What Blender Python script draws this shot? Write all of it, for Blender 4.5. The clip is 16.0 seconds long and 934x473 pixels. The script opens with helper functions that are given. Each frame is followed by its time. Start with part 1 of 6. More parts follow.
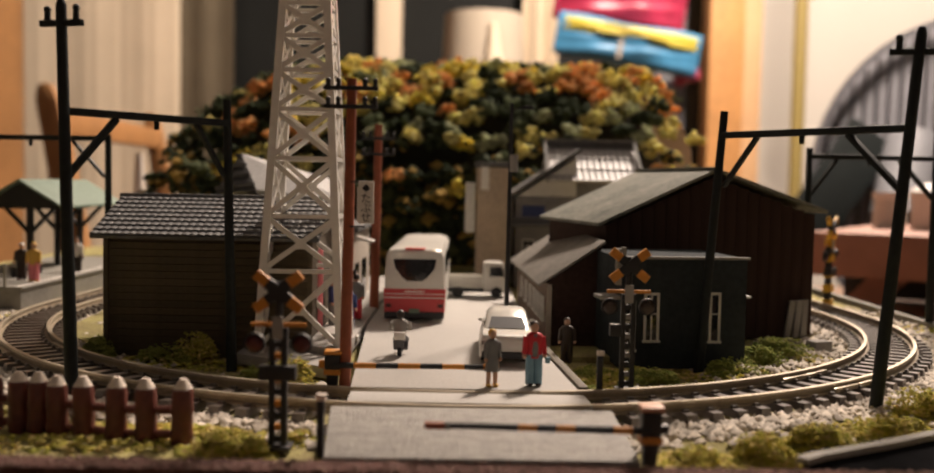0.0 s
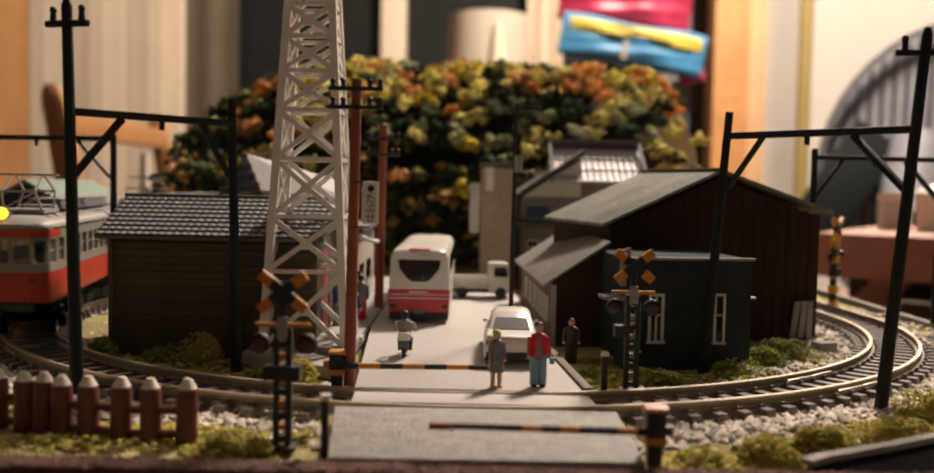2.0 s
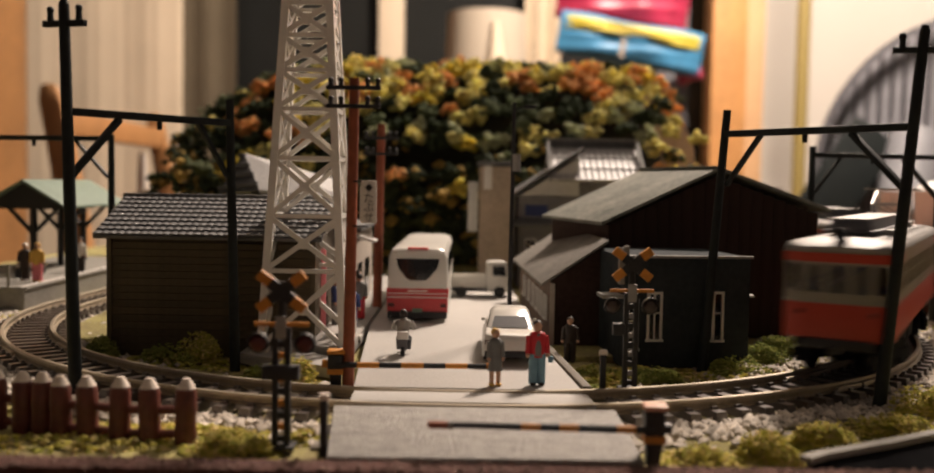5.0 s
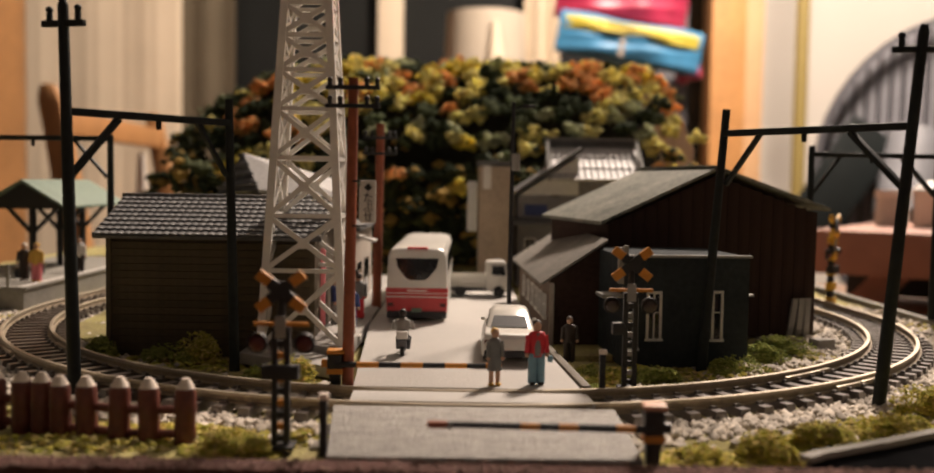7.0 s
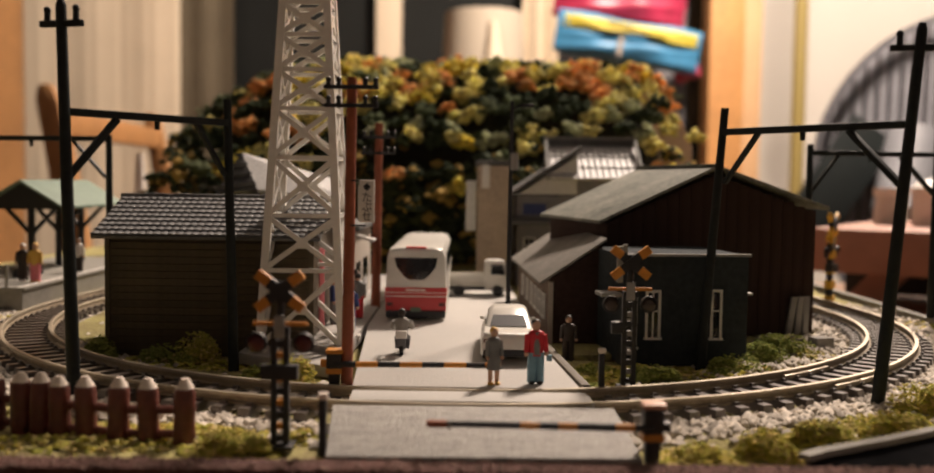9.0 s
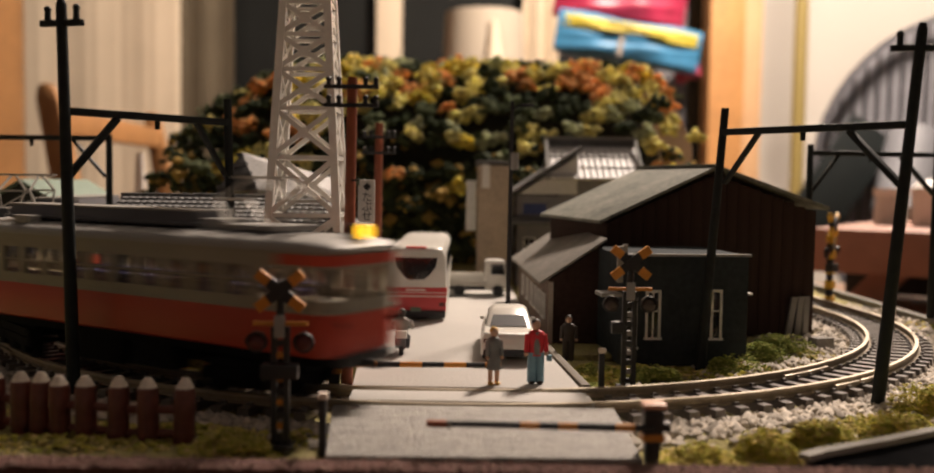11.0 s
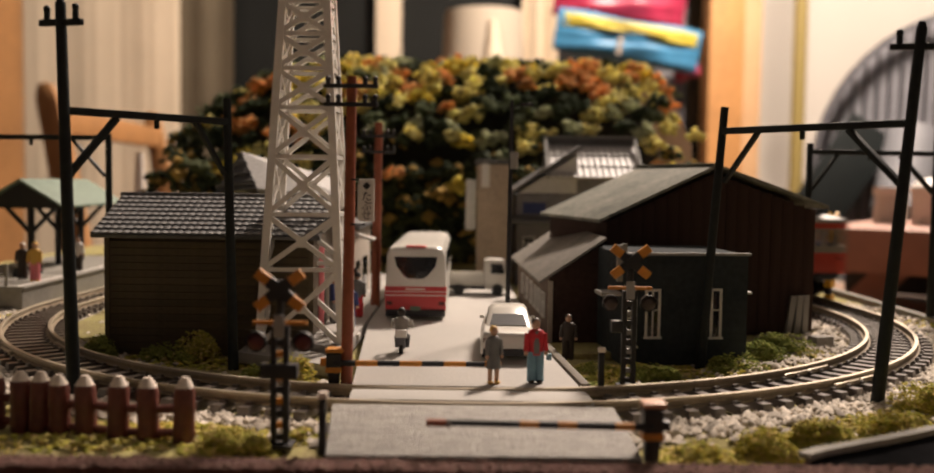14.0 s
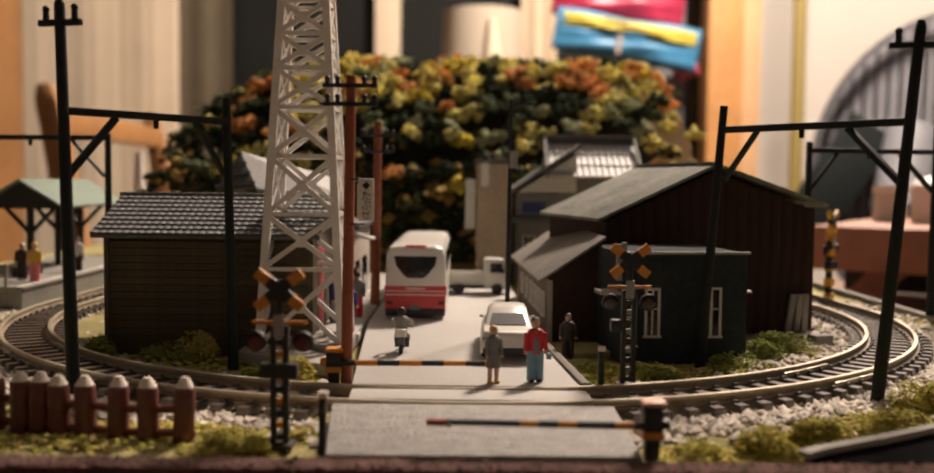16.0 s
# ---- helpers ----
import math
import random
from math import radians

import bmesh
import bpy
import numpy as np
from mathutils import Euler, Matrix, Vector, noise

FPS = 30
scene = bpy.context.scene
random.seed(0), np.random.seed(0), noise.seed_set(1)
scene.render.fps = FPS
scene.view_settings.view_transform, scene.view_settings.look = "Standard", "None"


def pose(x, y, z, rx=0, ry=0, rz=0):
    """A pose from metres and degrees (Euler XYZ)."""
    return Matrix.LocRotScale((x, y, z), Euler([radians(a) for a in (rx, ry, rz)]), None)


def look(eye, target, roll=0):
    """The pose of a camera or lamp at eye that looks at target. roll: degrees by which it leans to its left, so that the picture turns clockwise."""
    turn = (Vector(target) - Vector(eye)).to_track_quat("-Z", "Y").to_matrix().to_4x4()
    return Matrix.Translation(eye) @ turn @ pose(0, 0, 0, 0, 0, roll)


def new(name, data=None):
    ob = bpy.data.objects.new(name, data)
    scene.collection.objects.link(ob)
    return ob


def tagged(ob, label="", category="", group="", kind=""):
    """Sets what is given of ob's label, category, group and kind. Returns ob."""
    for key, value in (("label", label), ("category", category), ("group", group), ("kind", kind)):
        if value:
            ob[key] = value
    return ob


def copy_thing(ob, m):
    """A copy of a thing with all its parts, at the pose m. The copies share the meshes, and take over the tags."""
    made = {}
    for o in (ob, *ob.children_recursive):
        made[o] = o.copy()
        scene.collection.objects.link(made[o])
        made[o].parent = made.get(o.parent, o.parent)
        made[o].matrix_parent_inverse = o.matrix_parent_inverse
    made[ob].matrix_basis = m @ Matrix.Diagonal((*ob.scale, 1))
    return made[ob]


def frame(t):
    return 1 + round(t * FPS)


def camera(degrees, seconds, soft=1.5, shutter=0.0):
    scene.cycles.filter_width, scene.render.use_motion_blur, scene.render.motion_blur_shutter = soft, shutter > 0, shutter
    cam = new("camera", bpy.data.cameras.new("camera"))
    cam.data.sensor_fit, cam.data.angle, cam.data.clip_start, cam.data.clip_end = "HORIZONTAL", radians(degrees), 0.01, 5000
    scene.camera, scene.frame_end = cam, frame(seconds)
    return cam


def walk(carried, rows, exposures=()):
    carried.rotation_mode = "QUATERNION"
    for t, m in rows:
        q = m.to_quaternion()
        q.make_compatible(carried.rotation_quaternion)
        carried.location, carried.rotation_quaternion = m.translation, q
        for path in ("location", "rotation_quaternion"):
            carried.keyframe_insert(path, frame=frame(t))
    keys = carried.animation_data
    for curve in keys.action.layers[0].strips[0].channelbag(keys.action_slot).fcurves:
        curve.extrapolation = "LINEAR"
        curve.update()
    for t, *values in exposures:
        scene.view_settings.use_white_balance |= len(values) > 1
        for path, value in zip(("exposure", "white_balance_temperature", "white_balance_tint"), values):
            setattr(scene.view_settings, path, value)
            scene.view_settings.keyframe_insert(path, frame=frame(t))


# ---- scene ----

MM = 0.001  # the layout is N scale: all of it is written in millimetres

# ---------------------------------------------------------------- camera
cam = camera(51.94, 16.0, soft=1.9, shutter=0.8)
cam.data.dof.use_dof = True
cam.data.dof.focus_distance = 0.162
cam.data.dof.aperture_fstop = 23.0

EYE = Vector((0, 0, 0.030))


def aim(yaw, down, roll):
    a, b = radians(yaw), radians(down)
    return look(EYE, EYE + Vector((math.sin(a) * math.cos(b), math.cos(a) * math.cos(b), -math.sin(b))), roll)


# seconds, turn to the right, tilt down and roll in degrees
TURNS = [
    (0, 0.132, 3.142, 1.072), (0.5, 0.041, 3.103, 1.139), (1, -0.077, 3.099, 1.179), (1.5, -0.127, 3.108, 1.155),
    (2, -0.139, 3.113, 1.132), (2.5, -0.158, 3.124, 1.119), (3, -0.160, 3.165, 1.045), (3.5, -0.110, 3.190, 1.020),
    (4, -0.077, 3.165, 1.010), (6.5, -0.010, 3.212, 0.885), (7, 0.000, 3.204, 0.904), (7.5, 0.000, 3.204, 0.904),
    (8, 0.004, 3.209, 0.893), (8.5, 0.061, 3.239, 0.778), (9, 0.069, 3.244, 0.761), (11.5, 0.062, 3.265, 0.815),
    (12, 0.071, 3.310, 0.760), (12.5, 0.079, 3.300, 0.790), (13, 0.075, 3.308, 0.775), (13.5, 0.090, 3.317, 0.735),
    (14, 0.086, 3.305, 0.760), (14.5, 0.067, 3.320, 0.726), (15, 0.071, 3.343, 0.654), (15.5, 0.063, 3.368, 0.595),
    (16, 0.112, 3.343, 0.640)]
walk(cam, [(t, aim(a, b, c)) for t, a, b, c in TURNS], exposures=[(0, 0.0), (16, 0.0)])

# ---------------------------------------------------------------- light
world = bpy.data.worlds.new("night_room")
world.use_nodes = True
world.node_tree.nodes["Background"].inputs[0].default_value = (0.02, 0.025, 0.04, 1)
world.node_tree.nodes["Background"].inputs[1].default_value = 0.3
scene.world = world


def area_lamp(name, eye, target, size, watts, color):
    data = bpy.data.lights.new(name, "AREA")
    data.shape, data.size, data.energy, data.color = "DISK", size, watts, color
    ob = new(name, data)
    ob.matrix_world = look(eye, target)
    return ob


CEIL = (0.48, 1.14, 1.04)
globe = bpy.data.lights.new("ceiling_lamp_light", "POINT")
globe.energy, globe.shadow_soft_size, globe.color = 146, 0.11, (1.0, 0.815, 0.685)
new("ceiling_lamp_light", globe).location = CEIL
area_lamp("wall_lamp_light", (1.30, 1.72, 0.95), (1.5, 2.3, 0.35), 0.12, 3.3, (1.0, 0.87, 0.74))

# ---------------------------------------------------------------- materials


def mat(name, base, rough=0.6, metal=0.0, var=0.25, fine=900, coarse=90, bump=0.15, glow=0.0, rand=0.0, tint=None, spec=0.5, trans=0.0, each=False):
    """A painted or natural surface with grain at two scales; rand varies whole pieces."""
    m = bpy.data.materials.new(name)
    m.use_nodes = True
    nt = m.node_tree
    n, l = nt.nodes, nt.links
    b = n["Principled BSDF"]
    b.inputs["Roughness"].default_value, b.inputs["Metallic"].default_value = rough, metal
    b.inputs["Specular IOR Level"].default_value = spec
    b.inputs["Transmission Weight"].default_value = trans
    co = n.new("ShaderNodeTexCoord")
    n1, n2 = n.new("ShaderNodeTexNoise"), n.new("ShaderNodeTexNoise")
    n1.inputs["Scale"].default_value, n2.inputs["Scale"].default_value = fine, coarse
    n1.inputs["Detail"].default_value, n2.inputs["Detail"].default_value = 4, 5
    for q in (n1, n2):
        l.new(co.outputs["Object"], q.inputs["Vector"])
    add = n.new("ShaderNodeMath")
    add.operation = "ADD"
    l.new(n1.outputs["Fac"], add.inputs[0]), l.new(n2.outputs["Fac"], add.inputs[1])
    ramp = n.new("ShaderNodeMapRange")
    ramp.inputs["From Min"].default_value, ramp.inputs["From Max"].default_value = 0.62, 1.38
    ramp.inputs["To Min"].default_value, ramp.inputs["To Max"].default_value = 0, 1
    l.new(add.outputs[0], ramp.inputs["Value"])
    mix = n.new("ShaderNodeMix")
    mix.data_type = "RGBA"
    c2 = tint or tuple(min(1, c * (1 + var)) for c in base)
    mix.inputs["A"].default_value = (*[c * (1 - var) for c in base], 1)
    mix.inputs["B"].default_value = (*c2, 1)
    l.new(ramp.outputs["Result"], mix.inputs["Factor"])
    out = mix.outputs["Result"]
    if rand:
        src = n.new("ShaderNodeNewGeometry").outputs["Random Per Island"] if each else n.new("ShaderNodeObjectInfo").outputs["Random"]
        mr = n.new("ShaderNodeMapRange")
        mr.inputs["To Min"].default_value, mr.inputs["To Max"].default_value = 1 - rand, 1 + rand
        l.new(src, mr.inputs["Value"])
        hsv = n.new("ShaderNodeHueSaturation")
        l.new(mr.outputs["Result"], hsv.inputs["Value"])
        l.new(out, hsv.inputs["Color"])
        out = hsv.outputs["Color"]
    l.new(out, b.inputs["Base Color"])
    if bump:
        bp = n.new("ShaderNodeBump")
        bp.inputs["Strength"].default_value, bp.inputs["Distance"].default_value = bump, 0.0004
        l.new(n1.outputs["Fac"], bp.inputs["Height"]), l.new(bp.outputs["Normal"], b.inputs["Normal"])
    if glow:
        b.inputs["Emission Color"].default_value, b.inputs["Emission Strength"].default_value = (*base, 1), glow
    return m


def foam_mat(name, stops, rough=0.95, patch=0.0):
    """Flock: each clump takes one of several colours."""
    m = mat(name, (0.5, 0.5, 0.5), rough, bump=0.6, fine=1500, spec=0.15)
    n, l = m.node_tree.nodes, m.node_tree.links
    geo, ramp = n.new("ShaderNodeNewGeometry"), n.new("ShaderNodeValToRGB")
    ramp.color_ramp.interpolation = "CONSTANT"
    while len(ramp.color_ramp.elements) < len(stops):
        ramp.color_ramp.elements.new(0.5)
    for e, (p, c) in zip(ramp.color_ramp.elements, stops):
        e.position, e.color = p, (*c, 1)
    if patch:
        co = next(x for x in n if x.type == "TEX_COORD")
        big, mr, mx = n.new("ShaderNodeTexNoise"), n.new("ShaderNodeMapRange"), n.new("ShaderNodeMix")
        big.inputs["Scale"].default_value, big.inputs["Detail"].default_value = 75, 1
        mr.inputs["From Min"].default_value, mr.inputs["From Max"].default_value = 0.30, 0.70
        mx.inputs["Factor"].default_value = patch
        l.new(co.outputs["Object"], big.inputs["Vector"]), l.new(big.outputs["Fac"], mr.inputs["Value"])
        l.new(geo.outputs["Random Per Island"], mx.inputs["A"]), l.new(mr.outputs["Result"], mx.inputs["B"])
        l.new(mx.outputs["Result"], ramp.inputs["Fac"])
    else:
        l.new(geo.outputs["Random Per Island"], ramp.inputs["Fac"])
    mul = n.new("ShaderNodeMix")
    mul.data_type, mul.blend_type = "RGBA", "MULTIPLY"
    mul.inputs["Factor"].default_value = 1
    l.new(ramp.outputs["Color"], mul.inputs["A"])
    g = next(x for x in n if x.type == "MIX" and x != mul and x.data_type == "RGBA")
    g.inputs["A"].default_value, g.inputs["B"].default_value = (0.55, 0.55, 0.55, 1), (1.25, 1.25, 1.25, 1)
    l.new(g.outputs["Result"], mul.inputs["B"])
    l.new(mul.outputs["Result"], n["Principled BSDF"].inputs["Base Color"])
    return m


def porous(m, share):
    """Foam flock passes part of the light that falls on it."""
    n, l = m.node_tree.nodes, m.node_tree.links
    b, out = n["Principled BSDF"], n["Material Output"]
    tr, mx = n.new("ShaderNodeBsdfTranslucent"), n.new("ShaderNodeMixShader")
    l.new(b.inputs["Base Color"].links[0].from_socket, tr.inputs["Color"])
    mx.inputs[0].default_value = share
    l.new(b.outputs[0], mx.inputs[1]), l.new(tr.outputs[0], mx.inputs[2]), l.new(mx.outputs[0], out.inputs["Surface"])


M_GROUND = mat("scenic_soil", (0.38, 0.30, 0.17), 0.95, var=0.45, tint=(0.50, 0.46, 0.17), fine=1400, coarse=120, bump=1.0, spec=0.2)
M_BALLAST = mat("ballast_stone", (0.52, 0.465, 0.39), 0.8, var=0.4, fine=2500, rand=0.35, each=True, spec=0.15)
M_TURF = foam_mat("turf_flock", [(0, (0.74, 0.68, 0.17)), (0.3, (0.84, 0.75, 0.27)), (0.55, (0.58, 0.58, 0.13)), (0.8, (0.88, 0.74, 0.35))])
M_BUSH = foam_mat("bush_flock", [(0, (0.34, 0.39, 0.09)), (0.35, (0.45, 0.48, 0.13)), (0.7, (0.24, 0.30, 0.07)), (0.88, (0.55, 0.53, 0.18))])
LEAVES = [mat("leaf_flock_" + a, c, 0.95, var=0.35, fine=1500, coarse=260, bump=0.8, spec=0.12, rand=0.25, each=True) for a, c in (
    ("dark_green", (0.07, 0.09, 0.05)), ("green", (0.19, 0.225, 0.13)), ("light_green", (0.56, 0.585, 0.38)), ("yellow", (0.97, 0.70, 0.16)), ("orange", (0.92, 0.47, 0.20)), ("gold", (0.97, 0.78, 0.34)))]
for flock in LEAVES:
    porous(flock, 0.45)
porous(M_TURF, 0.45)
porous(M_BUSH, 0.25)
# hill-foot foliage and core: shade is put into these dark colours
M_SHADEFOL = foam_mat("shade_dark_flock", [(0, (0.045, 0.058, 0.032)), (0.5, (0.085, 0.10, 0.045)), (0.80, (0.42, 0.28, 0.08))])
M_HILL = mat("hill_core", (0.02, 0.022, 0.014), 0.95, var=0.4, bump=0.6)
M_ROAD = mat("road_card", (0.47, 0.452, 0.42), 0.85, var=0.08, fine=1800, coarse=60, bump=0.25, spec=0.3)
M_ROADGREY = mat("grey_paper_road", (0.29, 0.275, 0.25), 0.7, var=0.36, fine=2300, coarse=420, bump=1.0, spec=0.4)
M_WALK = mat("pavement_card", (0.36, 0.34, 0.31), 0.85, var=0.15, bump=0.3)
M_RAIL = mat("nickel_rail", (0.42, 0.36, 0.27), 0.45, 0.5, var=0.15, fine=1200, bump=0.05)
M_RAILSIDE = mat("rail_side", (0.30, 0.245, 0.17), 0.5, 0.35, var=0.25, fine=1200, bump=0.1)
M_SLEEPER = mat("sleeper_plastic", (0.095, 0.078, 0.066), 0.28, spec=1.0, bump=0.03, var=0.35, rand=0.25)
M_RIM = mat("felt_rim", (0.125, 0.068, 0.058), 0.95, var=0.5, fine=2500, coarse=300, bump=1.2, spec=0.1)
M_FUZZ = mat("felt_fuzz", (0.22, 0.145, 0.12), 0.95, var=0.5, fine=2500, coarse=500, bump=0.6, spec=0.1, rand=0.4, each=True)
M_TABLE = mat("table_wood", (0.16, 0.075, 0.03), 0.5, var=0.3, fine=60, coarse=9)
M_BLACK = mat("black_plastic", (0.013, 0.013, 0.0145), 0.45, var=0.25)
M_MATTE = mat("satin_black_board", (0.008, 0.008, 0.009), 0.95, var=0.3, spec=0.03)
M_POLE = mat("mast_green_black", (0.009, 0.010, 0.011), 0.6, var=0.3, spec=0.3, tint=(0.016, 0.023, 0.022), coarse=200)
M_REDPOLE = mat("red_brown_pole", (0.28, 0.075, 0.032), 0.6, var=0.25)
M_TOWER = mat("white_lattice_plastic", (0.80, 0.77, 0.715), 0.24, var=0.08)
M_YELLOW = mat("sign_yellow", (0.56, 0.22, 0.022), 0.5, var=0.25)
M_STAKE = mat("stake_brown", (0.135, 0.036, 0.024), 0.42, var=0.35, coarse=300)
# pale cut ends, whitened further for light on the stakes' top facets
M_STAKETOP = mat("stake_cut_end", (0.78, 0.68, 0.58), 0.7, var=0.25)
M_SIDING = mat("dark_board_siding", (0.085, 0.063, 0.034), 0.7, var=0.3, rand=0.15)
M_TILE = mat("grey_roof_tile", (0.112, 0.112, 0.11), 0.72, var=0.3, rand=0.15, coarse=160)
M_BARN = mat("barn_board", (0.050, 0.030, 0.024), 0.9, var=0.4, spec=0.15)
M_BARNROOF = mat("weathered_green_roof", (0.10, 0.115, 0.09), 0.85, var=0.3, tint=(0.27, 0.265, 0.215), coarse=110)
M_ANNEX = mat("grey_green_plaster", (0.034, 0.041, 0.044), 0.9, var=0.3, coarse=140, bump=0.4, spec=0.15)
M_GREYROOF = mat("grey_shed_roof", (0.27, 0.265, 0.245), 0.75, var=0.2)
M_PALEROOF = mat("pale_sheet_roof", (0.47, 0.46, 0.445), 0.55, var=0.25, coarse=130)
M_HAZARD = mat("hazard_yellow", (0.75, 0.42, 0.03), 0.5, var=0.15)
M_TRIM = mat("white_window_trim", (0.62, 0.61, 0.57), 0.6, var=0.12)
M_WHITE = mat("white_paint", (0.78, 0.75, 0.70), 0.4, var=0.06)
M_CARWHITE = mat("white_car_paint", (0.72, 0.70, 0.64), 0.25, var=0.05, bump=0.02)
M_RED = mat("bus_red", (0.55, 0.045, 0.05), 0.35, var=0.08)
M_TRAINRED = mat("train_vermilion", (0.43, 0.039, 0.016), 0.42, var=0.1, bump=0.03)
M_TRAINGREY = mat("train_warm_grey", (0.255, 0.235, 0.19), 0.4, var=0.12, bump=0.03)
M_PANTO = mat("pantograph_metal", (0.42, 0.40, 0.36), 0.4, 0.4, var=0.1)
M_ROOFSILVER = mat("train_roof_silver", (0.30, 0.29, 0.27), 0.55, 0.1, var=0.1)
M_UNDER = mat("underframe_matte_black", (0.006, 0.006, 0.007), 0.8, var=0.3, spec=0.15)
M_PANE = mat("dull_train_glazing", (0.80, 0.77, 0.68), 0.05, var=0.06, bump=0, trans=0.95, spec=0.4)
M_SEAT = mat("train_seat_blue", (0.04, 0.055, 0.22), 0.6)
M_LAMP = mat("headlight_glow", (1.0, 0.52, 0.025), 0.4, glow=3.0, bump=0)
M_DARKGLASS = mat("dark_glass", (0.012, 0.013, 0.015), 0.08, var=0.2, bump=0)
M_CARGLASS = mat("smoked_car_glass", (0.03, 0.031, 0.033), 0.35, var=0.2, bump=0)
M_SALMON = mat("worn_salmon_paint", (0.60, 0.33, 0.215), 0.5, var=0.2)
M_LENSDARK = mat("unlit_brown_lens", (0.05, 0.032, 0.024), 0.35, var=0.2)
M_MOTOR = mat("pale_blue_grey_plastic", (0.19, 0.195, 0.21), 0.5, var=0.1, fine=60, coarse=12)
M_BULB = mat("dark_red_lens", (0.085, 0.010, 0.009), 0.4, var=0.2)
M_GREENROOF = mat("green_canopy_roof", (0.165, 0.23, 0.175), 0.65, var=0.2)
M_PLATFORM = mat("platform_concrete", (0.25, 0.237, 0.205), 0.85, var=0.2)
M_HOUSEWALL = mat("pale_house_wall", (0.44, 0.385, 0.32), 0.8, var=0.2)
M_HOUSEDARK = mat("dark_house_wall", (0.22, 0.215, 0.22), 0.8, var=0.25)
M_SKIN = mat("figure_skin", (0.55, 0.33, 0.22), 0.6, var=0.1)
M_HAIR = mat("figure_hair", (0.03, 0.02, 0.015), 0.6)
M_JACKET = mat("figure_red_jacket", (0.58, 0.025, 0.035), 0.55, var=0.2)
M_JEANS = mat("figure_blue_trousers", (0.17, 0.31, 0.385), 0.6, var=0.2)
M_GREYCOAT = mat("figure_grey_coat", (0.17, 0.17, 0.16), 0.6, var=0.25)
M_PINK = mat("pink_banner_paint", (0.75, 0.22, 0.25), 0.5, var=0.08)
M_NAVY = mat("figure_navy", (0.03, 0.05, 0.16), 0.6, var=0.2)
M_MUSTARD = mat("figure_yellow_shirt", (0.70, 0.42, 0.08), 0.6, var=0.15)
M_BEIGEWALL = mat("beige_wallpaper", (0.72, 0.63, 0.49), 0.85, var=0.05, fine=200, coarse=4, bump=0.1)
M_WALLWHITE = mat("white_wallpaper", (0.52, 0.485, 0.43), 0.85, var=0.04, fine=200, coarse=4, bump=0.1)
M_CURTAIN = mat("beige_curtain", (0.64, 0.54, 0.40), 0.9, var=0.1, fine=300, coarse=8, bump=0.2)
M_KHAKI = mat("khaki_curtain", (0.115, 0.092, 0.058), 0.9, var=0.15, fine=300, coarse=8)
M_WOOD = mat("orange_pine", (0.46, 0.225, 0.075), 0.55, var=0.22, fine=90, coarse=12)
M_NIGHT = mat("night_window_glass", (0.016, 0.017, 0.016), 0.2, var=0.15, fine=10, coarse=2, bump=0)
M_SHADE = mat("cream_lampshade", (0.44, 0.38, 0.295), 0.8, var=0.05, fine=80, coarse=9)
M_BAGBLUE = mat("bag_blue_foil", (0.05, 0.21, 0.38), 0.45, var=0.15, fine=60, coarse=20)
M_BAGYELLOW = mat("bag_yellow_foil", (0.55, 0.46, 0.06), 0.45, var=0.12, fine=60, coarse=20)
M_BAGPINK = mat("bag_magenta_foil", (0.33, 0.022, 0.06), 0.4, var=0.3, fine=60, coarse=20)
M_DARKPINE = mat("brown_pine", (0.33, 0.160, 0.055), 0.55, var=0.25, fine=90, coarse=12)
M_SHELF = mat("red_brown_shelf", (0.40, 0.19, 0.13), 0.5, var=0.15, fine=90, coarse=12)
M_GUARD = mat("guard_pale_grey", (0.24, 0.24, 0.26), 0.5, var=0.12, fine=60, coarse=12)
M_CEILING = mat("grey_ceiling_paper", (0.17, 0.167, 0.163), 0.9, var=0.04, fine=200, coarse=4)
M_REARWALL = mat("grey_wallpaper", (0.15, 0.148, 0.148), 0.85, var=0.08, fine=200, coarse=4)
M_FANGREY = mat("fan_grey_plastic", (0.10, 0.10, 0.11), 0.5, var=0.15, fine=60, coarse=12)
M_OLIVE = mat("olive_brass_pole", (0.25, 0.19, 0.06), 0.5, var=0.1, fine=60)
M_SHEDROOF = mat("grey_brown_sheet_roof", (0.19, 0.175, 0.15), 0.75, var=0.35, coarse=140)
M_SHEDWALL = mat("brown_shed_wall", (0.17, 0.125, 0.095), 0.85, var=0.3, spec=0.2)
M_BAREFOAM = mat("bare_pink_beige_foam", (0.74, 0.60, 0.51), 0.9, var=0.15, coarse=60)
M_PLASTER = mat("brown_plaster", (0.48, 0.385, 0.29), 0.85, var=0.2)
M_TANTRIM = mat("light_tan_trim", (0.52, 0.32, 0.165), 0.6, var=0.1, fine=90, coarse=12)
M_PANEL = mat("grey_beige_panel", (0.29, 0.25, 0.205), 0.8, var=0.06, fine=60, coarse=5)
M_FLOOR = mat("floor_boards", (0.15, 0.08, 0.04), 0.5, var=0.2, fine=40, coarse=5)

# ---------------------------------------------------------------- shape builder


